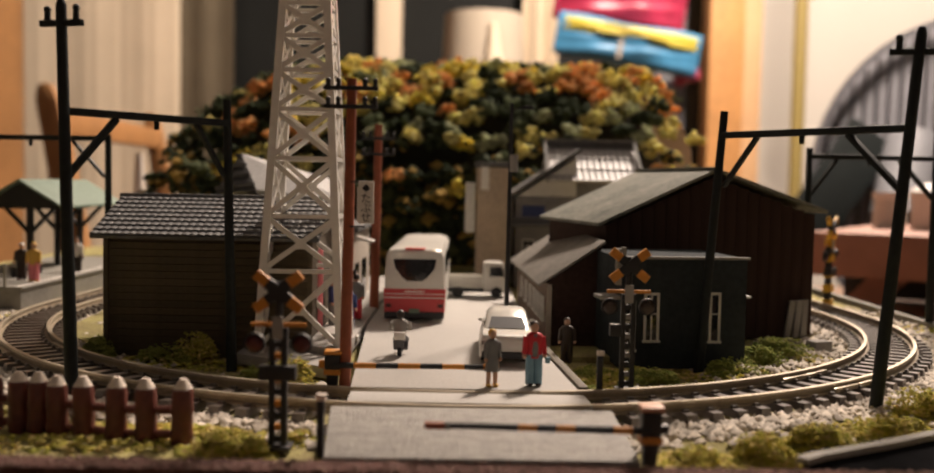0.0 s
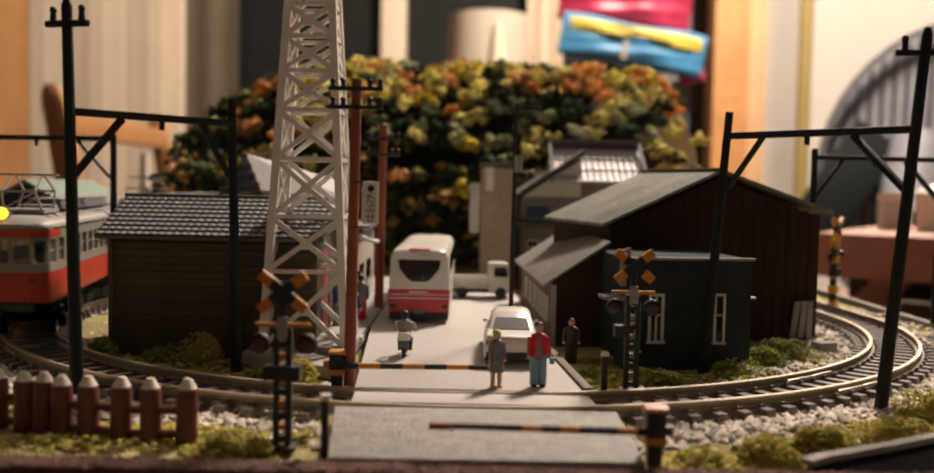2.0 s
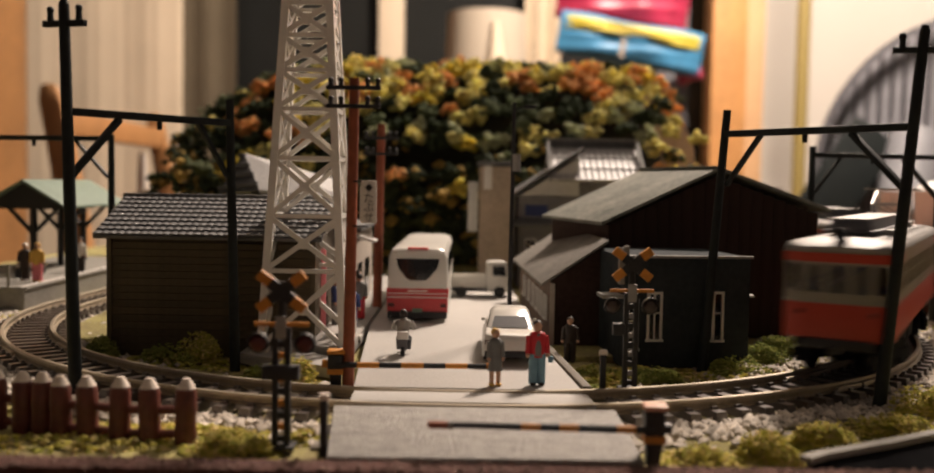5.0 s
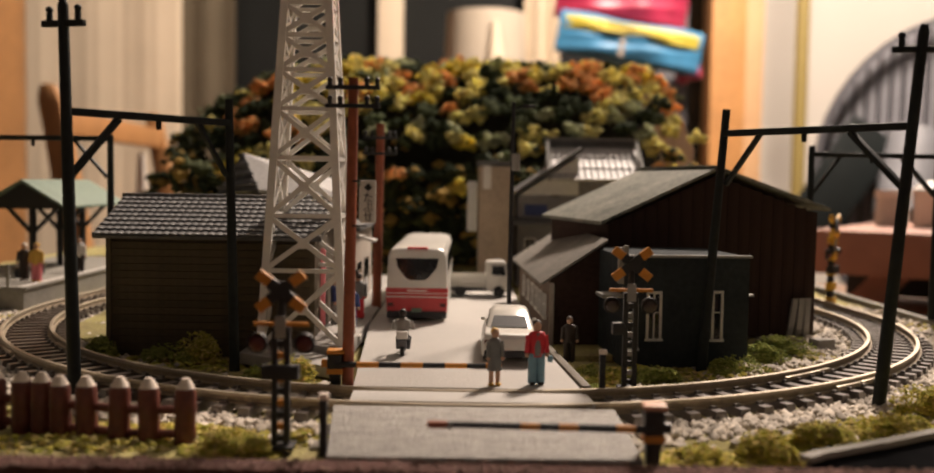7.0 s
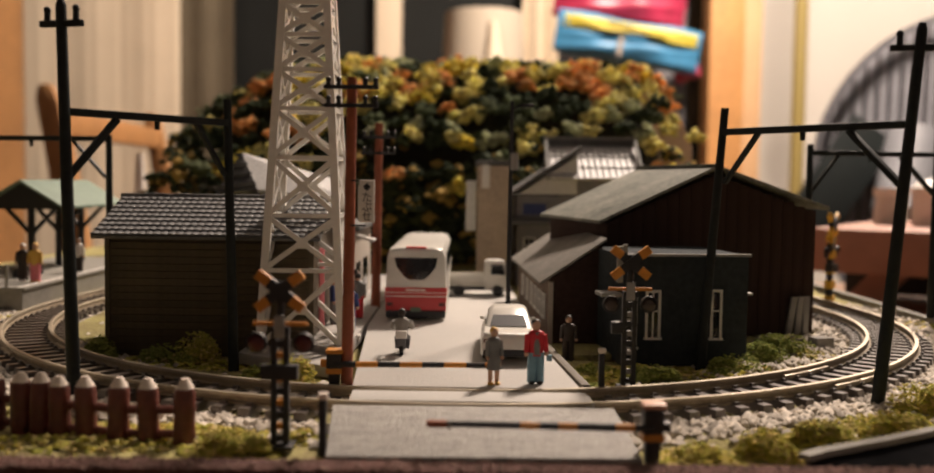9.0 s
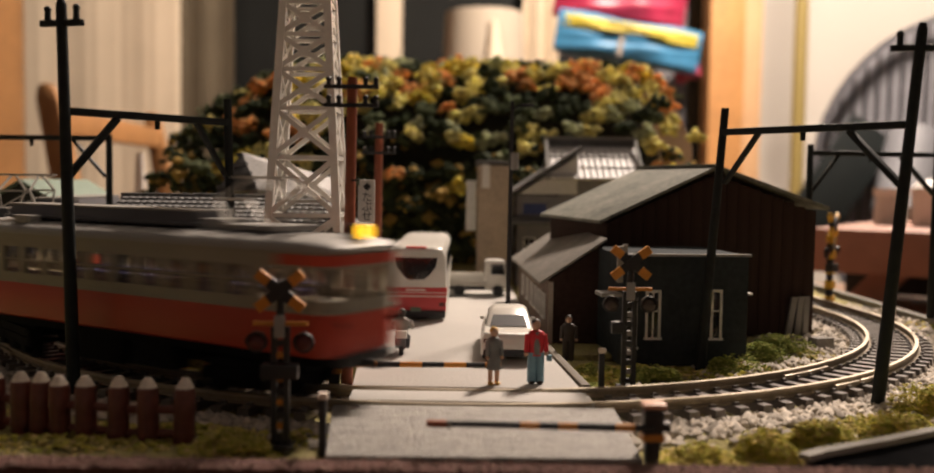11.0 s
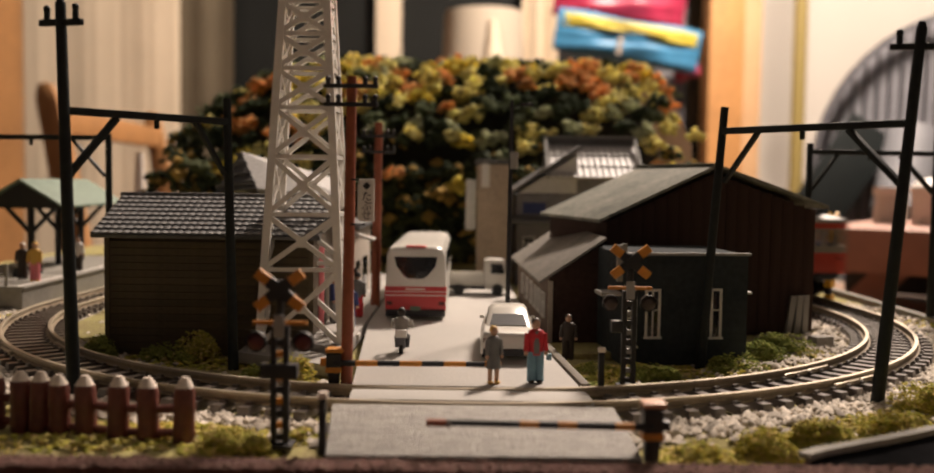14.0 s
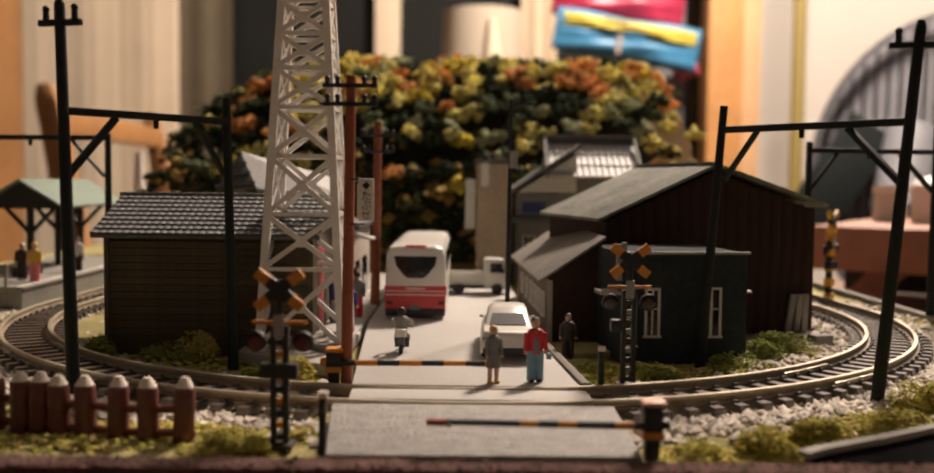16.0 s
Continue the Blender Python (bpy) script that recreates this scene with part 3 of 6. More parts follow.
# ---------------------------------------------------------------- track
def path(s):
    """Point and heading on the loop, s millimetres from the crossing."""
    q = PHI * RAD
    c, d = math.cos(PHI), math.sin(PHI)
    ex, ey = RAD * d, RAD - RAD * c  # end of the front arc
    fx, fy = ex + STRAIGHT * c, ey + STRAIGHT * d  # end of the straight
    r2 = fx / math.sin(PHI)  # back arc meets the middle line
    half = q + STRAIGHT + r2 * (math.pi - PHI)
    s = (s + half) % (2 * half) - half
    k, a = (1 if s >= 0 else -1), abs(s)
    if a < q:
        t = a / RAD
        x, y, h = RAD * math.sin(t), RAD - RAD * math.cos(t), t
    elif a < q + STRAIGHT:
        x, y, h = ex + (a - q) * c, ey + (a - q) * d, PHI
    else:
        t = PHI + (a - q - STRAIGHT) / r2
        x, y, h = r2 * math.sin(t), fy + r2 * (math.cos(PHI) - math.cos(t)), t
    return XC + k * x, YF + y, k * h


def loop_length():
    fx = RAD * math.sin(PHI) + STRAIGHT * math.cos(PHI)
    return 2 * (PHI * RAD + STRAIGHT + fx / math.sin(PHI) * (math.pi - PHI))


def track():
    t = thing("railway_track", (0, 0, 0), "curved model railway track with nickel rails", "track", kind="structure")
    length = loop_length()
    prof = [(-0.72, -1.45), (0.72, -1.45), (0.72, -1.25), (0.22, -1.1), (0.22, -0.55), (0.38, -0.45), (0.38, -0.06), (0.3, 0.0), (-0.3, 0.0), (-0.38, -0.06), (-0.38, -0.45), (-0.22, -0.55), (-0.22, -1.1), (-0.72, -1.25)]
    n = 300
    for off in (-4.5, 4.5):
        vs, fs, m = [], [], len(prof)
        for i in range(n):
            x, y, h = path(length * i / n)
            nx, ny = math.sin(h), -math.cos(h)
            vs += [(x + (off + u) * nx, y + (off + u) * ny, w) for u, w in prof]
        for i in range(n):
            a, b = i * m, (i + 1) % n * m
            fs += [(a + k, a + (k + 1) % m, b + (k + 1) % m, b + k) for k in range(m)]
        sh = Shape().add(vs, fs)
        sh.m = [0 if 5 <= i % m <= 9 else 1 for i in range(len(fs))]
        part("rail", sh, [M_RAIL, M_RAILSIDE], t)
    for s in (-88, 63, 70):
        for off in (-4.5, 4.5):
            x, y, h = path(s)
            part("rail_joiner", Shape().box((0, off, -1.05), (7, 1.8, 0.8)), M_RAIL, t, at=(x, y, 0, 0, 0, math.degrees(h)), bevel=0.2)
    # sleepers with moulded rail chairs
    sh = Shape().box((0, 0, -2.75), (1.9, 15.4, 1.2), top=(0.85, 0.98))
    for o in (-4.5, 4.5):
        for q in (-1.1, 1.1):
            sh.box((0, o + q, -2.0), (1.2, 0.7, 0.5), top=(0.7, 0.7))
    me = mesh_of("sleeper", sh, M_SLEEPER, 0)
    k = int(length / 3.9)
    for i in range(k):
        x, y, h = path(length * i / k)
        if abs(x) < 18 and y < 160:
            continue
        piece("sleeper", me, t, pm(x, y, 0.74, 0, 0, math.degrees(h)))


# ---------------------------------------------------------------- the train
CAR, GAP, BOGIE = 86.2, 3.0, 25.9


def railcar(label, lit):
    c = thing("railcar", (0, 0, 0), label, "train", "two-car train")
    L, W = CAR / 2, 8.0
    # chamfered plan outline
    def plan(k=0.0, ch=3.0):
        a, b = L - k, W - k
        return [(-a, -b + ch), (-a + ch * 0.5, -b), (a - ch * 0.5, -b), (a, -b + ch), (a, b - ch), (a - ch * 0.5, b), (-a + ch * 0.5, b), (-a, b - ch)]
    part("lower_body", Shape().loft([[(x, y, z) for x, y in plan(k)] for z, k in ((6.9, 0.25), (7.2, 0), (12.6, 0))]), M_TRAINRED, c, "vermilion lower body", bevel=0.15)
    part("waist_strip", Shape().loft([[(x, y, z) for x, y in plan(-0.08)] for z in (12.6, 12.95)]), M_TRAINGREY, c)
    # upper walls with openings: sill, header, pillars
    up = Shape()
    z0, z1 = 14.2, 18.5
    def ringwall(za, zb, m=0):
        o, i = plan(0.05), plan(0.7)
        for k in range(8):
            a, b, p, q = o[k], o[(k + 1) % 8], i[k], i[(k + 1) % 8]
            up.loft([[(*a, za), (*b, za), (*q, za), (*p, za)], [(*a, zb), (*b, zb), (*q, zb), (*p, zb)]])
    ringwall(12.95, z0)
    ringwall(z1, 20.6)
    xs = [-L + 1.9] + [v * 1.057 for v in (-34.2, -32.4, -27.6, -25.4, -21.4, -20.1, -16.1, -14.8, -10.8, -9.5, -5.5, -4.2, -0.2, 1.1, 5.1, 6.4, 10.4, 11.7, 15.7, 17.0, 21.0, 22.9, 27.1, 29.4, 33.4, 34.8)] + [L - 1.9]
    holes = list(zip(xs[0::2], xs[1::2]))
    pillars = list(zip(xs[1:-1:2], xs[2::2]))
    panes = []
    for side in (-1, 1):
        for a, b in pillars:
            up.box(((a + b) / 2, side * (W - 0.37), (z0 + z1) / 2), (b - a, 0.62, z1 - z0))
        for a, b in holes:
            panes.append(((a + b) / 2, side * (W - 0.45), b - a, 0))
            up.box(((a + b) / 2, side * (W - 0.4), 16.4), (b - a, 0.3, 0.25))
    for e in (-1, 1):
        for y, w in ((-W + 2.9, 0.7), (-1.75, 0.7), (1.75, 0.7), (W - 2.9, 0.7)):
            up.box((e * (L - 0.37), y, (z0 + z1) / 2), (0.62, w, z1 - z0))
        for s in (-1, 1):
            up.bar((e * (L - 1.75), s * (W - 0.45), z0), (e * (L - 1.75), s * (W - 0.45), z1), 0.6)
            up.bar((e * (L - 0.4), s * (W - 2.95), z0), (e * (L - 0.4), s * (W - 2.95), z1), 0.6)
    part("upper_body", up, M_TRAINGREY, c, "warm grey upper body", smooth=0)
    for x, y, w, _ in panes:
        part("window_pane", Shape().box((x, y, (z0 + z1) / 2), (w, 0.12, z1 - z0)), M_PANE, c, smooth=0).visible_shadow = False
    for e in (-1, 1):
        for y in (-3.5, 0, 3.5):
            part("end_window", Shape().box((e * (L - 0.45), y, (z0 + z1) / 2), (0.12, 3.0, z1 - z0)), M_PANE, c, smooth=0).visible_shadow = False
        # vermilion band under the roof at the car ends
        bnd = Shape()
        o = plan(-0.06)
        idx = (3, 4) if e > 0 else (7, 0)
        pts = [o[idx[0] - 1], o[idx[0]], o[idx[1]], o[(idx[1] + 1) % 8]]
        ends = [(pts[0][0] - e * 7.5, pts[0][1]), *pts, (pts[3][0] - e * 7.5, pts[3][1])]
        for a, b in zip(ends, ends[1:]):
            bnd.loft([[(a[0], a[1], 18.9), (b[0], b[1], 18.9), (b[0] * 0.985, b[1] * 0.96, 18.9), (a[0] * 0.985, a[1] * 0.96, 18.9)], [(a[0], a[1], 20.3), (b[0], b[1], 20.3), (b[0] * 0.985, b[1] * 0.96, 20.3), (a[0] * 0.985, a[1] * 0.96, 20.3)]])
        part("end_band", bnd, M_TRAINRED, c, "vermilion end band", smooth=0)
        part("coupler", Shape().box((e * (L + 0.8), 0, 5.6), (2.6, 1.2, 1.2)), M_BLACK, c)
        part("buffer_beam", Shape().box((e * (L - 0.3), 0, 6.4), (1.6, 11, 1.6)), M_BLACK, c, bevel=0.2)
        part("tail_light", Shape().cyl((e * (L + 0.05), -5.3, 11.2), (e * (L + 0.3), -5.3, 11.2), 0.45), M_BULB, c)
        part("tail_light", Shape().cyl((e * (L + 0.05), 5.3, 11.2), (e * (L + 0.3), 5.3, 11.2), 0.45), M_BULB, c)
    # roof: arched, drawn in at the ends
    rings = []
    for x, k, zt in ((-L - 0.3, 0.72, 21.3), (-L + 1.2, 0.93, 22.2), (-L + 5, 1.0, 22.6), (L - 5, 1.0, 22.6), (L - 1.2, 0.93, 22.2), (L + 0.3, 0.72, 21.3)):
        w = (W + 0.25) * k
        rings.append([(x, -w, 20.6), *[(x, -w * math.cos(math.pi * j / 10), 20.95 + (zt - 20.95) * math.sin(math.pi * j / 10) ** 0.7) for j in range(11)], (x, w, 20.6)])
    part("roof", Shape().loft(rings), M_ROOFSILVER, c, "silver grey arched roof", smooth=50)
    for x in range(-34, 36, 6):
        part("roof_rib", Shape().bar((x, -7.4, 21.75), (x, -5.2, 22.45), 2.4, 0.3).bar((x, 7.4, 21.75), (x, 5.2, 22.45), 2.4, 0.3), M_ROOFSILVER, c)
    # long roof duct with its flange
    part("roof_duct", Shape().box((-9.5, 0, 24.0), (46, 7.2, 2.3), top=(1, 0.82)).box((-9.5, 0, 23.3), (47, 8.0, 0.35)), M_FANGREY, c, "long dark grey roof duct", bevel=0.15)
    part("duct_lid", Shape().box((-9.5, 0, 25.2), (46.4, 6.4, 0.3)), M_ROOFSILVER, c, "silver duct lid", bevel=0.08)
    part("roof_box", Shape().box((-24, -5.6, 22.9), (4.2, 2.2, 1.3)), M_ROOFSILVER, c, bevel=0.2)
    part("roof_box", Shape().box((16.5, 0, 23.4), (4.4, 5.5, 1.5)), M_ROOFSILVER, c, bevel=0.2)
    p = part("pantograph_base", Shape().box((25, 0, 23.2), (11, 8.4, 0.7)).box((21, -3.4, 22.6), (1, 1, 1)).box((29, -3.4, 22.6), (1, 1, 1)).box((21, 3.4, 22.6), (1, 1, 1)).box((29, 3.4, 22.6), (1, 1, 1)), M_ROOFSILVER, c, "metal pantograph")
    def rod(q0, q1, w, h=None):
        part("pantograph_arm", Shape().bar(q0, q1, w, h), M_PANTO, p)
    for e in (-1, 1):
        for k in (-1, 1):
            rod((25 + e * 4.6, k * 3.4, 23.6), (25 + e * 7.2, k * 3.0, 27.0), 0.4)
            rod((25 + e * 7.2, k * 3.0, 27.0), (25 + e * 0.8, k * 2.6, 30.2), 0.35)
        rod((25 + e * 7.2, -3.0, 27.0), (25 + e * 7.2, 3.0, 27.0), 0.4)
        rod((25 + e * 4.6, -3.4, 23.7), (25 + e * 7.2, 3.0, 27.0), 0.25)
        rod((25 + e * 0.9, -5.4, 30.2), (25 + e * 0.9, 5.4, 30.2), 0.7, 0.4)
    for e in (-1, 1):
        hl = part("headlight", Shape().cyl((e * (L - 3.4), 0, 23.2), (e * (L - 0.7), 0, 23.2), 1.0, 1.15, 16), M_BLACK, c)
        part("lens", Shape().cyl((e * (L - 0.75), 0, 23.2), (e * (L - 0.4), 0, 23.2), 1.15, 0.9, 16), M_LAMP if lit and e > 0 else M_DARKGLASS, hl, "glowing yellow lens" if lit and e > 0 else "")
    # inside
    part("floor", Shape().box((0, 0, 12.2), (80, 14, 0.6)), M_FANGREY, c)
    for s in (-1, 1):
        part("bench", Shape().box((0, s * 5.6, 13.2), (56, 2.6, 1.4)).box((0, s * 6.7, 13.9), (56, 0.5, 1.7)), M_SEAT, c, "blue bench seat")
    # underfloor gear
    part("underframe", Shape().box((0, 0, 6.3), (82, 13, 1.6)), M_UNDER, c)
    for x, y, w, h in ((-5.6, -4.4, 13, 4.4), (7.4, -4.4, 10, 4.0), (-4, 4, 12, 3.8), (9, 4, 10, 4.2)):
        part("equipment_box", Shape().box((x, y, 5.8 - h / 2), (w, 3.4, h)), M_UNDER, c, bevel=0.2)
    trucks = []
    for x in (-BOGIE, BOGIE):
        b = bogie(c, x)
        trucks.append(b)
    return c, trucks


def bogie(c, x):
    s = Shape()
    for y in (-5.9, 5.9):
        s.box((0, y, 3.0), (17, 0.9, 1.5)).box((0, y, 1.9), (4, 1.1, 1.6)).box((-5.5, y, 2.4), (3, 1.2, 2.4)).box((5.5, y, 2.4), (3, 1.2, 2.4)).box((0, y * 0.98, 4.3), (15, 0.8, 1.6))
    s.box((0, 0, 4.2), (8, 11, 2.2))
    b = part("bogie", s, M_UNDER, c, "black bogie", at=(x, 0, 0))
    for xx in (-5.5, 5.5):
        part("wheelset", Shape().cyl((xx, -4.9, 2.75), (xx, -3.7, 2.75), 2.75, n=18).cyl((xx, 3.7, 2.75), (xx, 4.9, 2.75), 2.75, n=18).cyl((xx, -5.6, 2.75), (xx, 5.6, 2.75), 0.5), M_UNDER, b)
    return b


def car_rows(dist):
    """Rows for a car and its two bogies; dist(t) is the place of its middle on the loop."""
    body, fore, aft = [], [], []
    for i in range(161):
        t = i / 10
        s = dist(t)
        (x0, y0, h0), (x1, y1, h1) = path(s - BOGIE), path(s + BOGIE)
        h = math.atan2(y1 - y0, x1 - x0)
        body.append((t, pm((x0 + x1) / 2, (y0 + y1) / 2, 0, 0, 0, math.degrees(h))))
        turn = lambda a: (math.degrees(a - h) + 180) % 360 - 180
        aft.append((t, pm(-BOGIE, 0, 0, 0, 0, turn(h0))))
        fore.append((t, pm(BOGIE, 0, 0, 0, 0, turn(h1))))
    return body, aft, fore


V, LAP, S0 = 106.0, 8.254, 15.8


def nose(t):
    """Where the train's nose is on the loop at t seconds."""
    length = loop_length()
    def visible(u):  # u: seconds from the moment the nose is at S0
        s = S0 + (V if u > 0 else V - 5) * u
        if u < -0.9:
            s -= 43 * (-0.9 - u)
        if u > 1.7:
            s += 12 * (u - 1.7) + 47 * max(0, u - 2.2)
        return s
    u = t - 3.0
    first, last = -2.0, 3.0  # the nose's way before and after the crossing; the rest of the lap is out of sight
    lap = math.floor((u - first) / LAP)
    u -= lap * LAP
    if u <= last:
        return visible(u) + lap * length
    a, b = visible(last), visible(first) + length
    return a + (b - a) * (u - last) / (first + LAP - last) + lap * length


# ---------------------------------------------------------------- flock, stones, bushes
def chip(s, c, r, rnd, flat=1.0, n=6):
    """One uneven lump: a distorted octahedron with a split belt."""
    a0 = rnd.random() * 6.3
    ring = []
    for i in range(n):
        a = a0 + 2 * math.pi * i / n
        k = r * (0.7 + 0.5 * rnd.random())
        ring.append((c[0] + k * math.cos(a), c[1] + k * math.sin(a), c[2] + r * flat * (rnd.random() - 0.5) * 0.7))
    top = (c[0] + r * (rnd.random() - 0.5) * 0.5, c[1] + r * (rnd.random() - 0.5) * 0.5, c[2] + r * flat * (0.7 + 0.4 * rnd.random()))
    bot = (c[0], c[1], c[2] - r * flat)
    s.add([top, bot, *ring], [(0, 2 + i, 2 + (i + 1) % n) for i in range(n)] + [(1, 2 + (i + 1) % n, 2 + i) for i in range(n)])


def bush(x, y, z, rx, ry, rz, n, size, m, label, seed, group=""):
    rnd, s = random.Random(seed), Shape()
    lobes = [(0, 0, 0, 1.0)] + [(rnd.uniform(-0.6, 0.6), rnd.uniform(-0.6, 0.6), rnd.uniform(-0.1, 0.5), rnd.uniform(0.35, 0.6)) for _ in range(5)]
    for _ in range(int(n * 5)):
        lx, ly, lz, lr = rnd.choice(lobes)
        a, b = rnd.random() * 6.283, math.asin(rnd.random())
        k = lr * rnd.random() ** 0.35
        px, py, pz = rx * (lx + k * math.cos(a) * math.cos(b)), ry * (ly + k * math.sin(a) * math.cos(b)), rz * (lz + k * math.sin(b))
        chip(s, (px, py, max(0.1, pz)), size * rnd.uniform(0.6, 1.4), rnd, 0.6, 5)
    return solid("bush", s, m, (x, y, z), label, "bush", group, smooth=0)


def turf():
    rnd = random.Random(5)
    # fine flock on the soil, thicker in tufts
    s = Shape()
    spots = [(-28, 113.5, 6, 3.5, 420), (-20, 120, 3, 3, 90), (-50, 116, 16, 4, 240), (-40, 121.5, 16, 4.5, 700), (30, 113.5, 7, 4.5, 480), (44, 120, 9, 5, 560), (58, 130, 10, 7, 420), (80, 150, 10, 10, 420), (24, 162, 6, 11, 520), (30, 166, 6, 5, 260), (26, 110, 3, 4, 120), (72, 138, 7, 8, 300),
             (110, 215, 10, 22, 420), (-52, 168, 18, 5, 420), (-30, 150, 7, 5, 240), (45, 165, 20, 8, 420), (66, 185, 9, 8, 300), (-75, 130, 12, 8, 260), (104, 190, 8, 16, 300), (-105, 215, 6, 20, 200)]
    for cx, cy, rx, ry, n in spots:
        for _ in range(n):
            a, k = rnd.random() * 6.283, rnd.random() ** 0.5
            x, y = cx + rx * k * math.cos(a), cy + ry * k * math.sin(a)
            d = abs(math.hypot(x - XC, y - YF - RAD) - RAD) if y < YF + RAD else abs(abs(x - XC) - RAD)
            if d < 9.5 or y < 104.6 or (-17 < x < 23 and y < 130):
                continue
            h = max(0, 1 - k) * 1.5 * rnd.random()
            chip(s, (x, y, ground_z(x, y) + 0.1 + h), rnd.uniform(0.25, 0.75), rnd, 0.55, 5)
    solid("turf", s, M_TURF, (0, 0, 0), "yellow-green flock turf on the board", "grass", kind="stuff", smooth=0)
    # loose ballast
    s = Shape()
    for _ in range(11500):
        t = rnd.uniform(-1.75, 1.9)
        if rnd.random() < (0.78 if t < 0.6 else 0.6):
            r = RAD + 6.8 + abs(rnd.gauss(0, 5.5))
        else:
            r = RAD - 6.8 - abs(rnd.gauss(0, 3.0 if t < 0.6 else 8.0))
        x, y = XC + r * math.sin(t), YF + RAD - r * math.cos(t)
        if y < 104.5 or (-17.5 < x < 21 and y < 160) or (x < -19 and y < 126 and rnd.random() < 0.6):
            continue
        chip(s, (x, y, ground_z(x, y) + rnd.uniform(0.0, 0.6)), rnd.uniform(0.3, 0.72) if rnd.random() < 0.7 else rnd.uniform(0.7, 1.1), rnd, 0.85, 6)
    for _ in range(2200):
        t = rnd.uniform(-1.75, 1.9)
        r = RAD + rnd.uniform(-6.8, 6.8)
        x, y = XC + r * math.sin(t), YF + RAD - r * math.cos(t)
        if -17.5 < x < 19 and y < 160:
            continue
        chip(s, (x, y, -2.75 + rnd.uniform(0, 0.35)), rnd.uniform(0.25, 0.5), rnd, 0.8, 5)
    solid("ballast", s, M_BALLAST, (0, 0, 0), "pale grey loose ballast stones beside the track", "gravel", kind="stuff", smooth=88)
    g = "flock bushes by the track"
    # olive bush at x -47.5 takes the brighter turf colour against the house's shadow
    for k, (x, y, rx, ry, rz, n, m) in enumerate([(-52, 168.5, 6.5, 3.4, 4.4, 520, M_BUSH), (-47.5, 169, 4.6, 3.2, 6.4, 560, M_TURF), (-27.5, 152, 4.5, 3, 5.4, 460, M_TURF), (-34, 158, 3, 2.5, 2.6, 160, M_BUSH), (62, 183, 7, 4, 4.8, 520, M_BUSH), (48, 166, 6, 3.5, 4.0, 430, M_BUSH), (31, 158, 5, 3, 3.4, 320, M_BUSH), (55, 176, 6, 3, 4.6, 420, M_BUSH),
            (-27.5, 113, 5.0, 3.2, 3.9, 620, M_TURF), (28, 111.5, 3.6, 3.0, 3.0, 420, M_TURF), (36.4, 114.5, 4.2, 3.2, 4.6, 600, M_TURF), (45, 119, 4.6, 3.4, 4.3, 600, M_TURF), (66, 139, 4, 3, 4.8, 420, M_TURF), (57, 126, 5, 3, 3.9, 460, M_TURF), (-66, 172, 3.5, 3.5, 5, 240, M_BUSH), (20.5, 150, 2.6, 4, 1.6, 140, M_BUSH), (23, 165, 4.2, 4, 2.6, 300, M_BUSH), (94, 158, 5, 4, 2.5, 260, M_TURF)]):
        bush(x, y, ground_z(x, y) - 0.3, rx, ry, rz, n, 0.28, m, ("dark olive flock bush beside the track" if m == M_BUSH else "yellow-green flock bush on the board edge"), 40 + k, g)


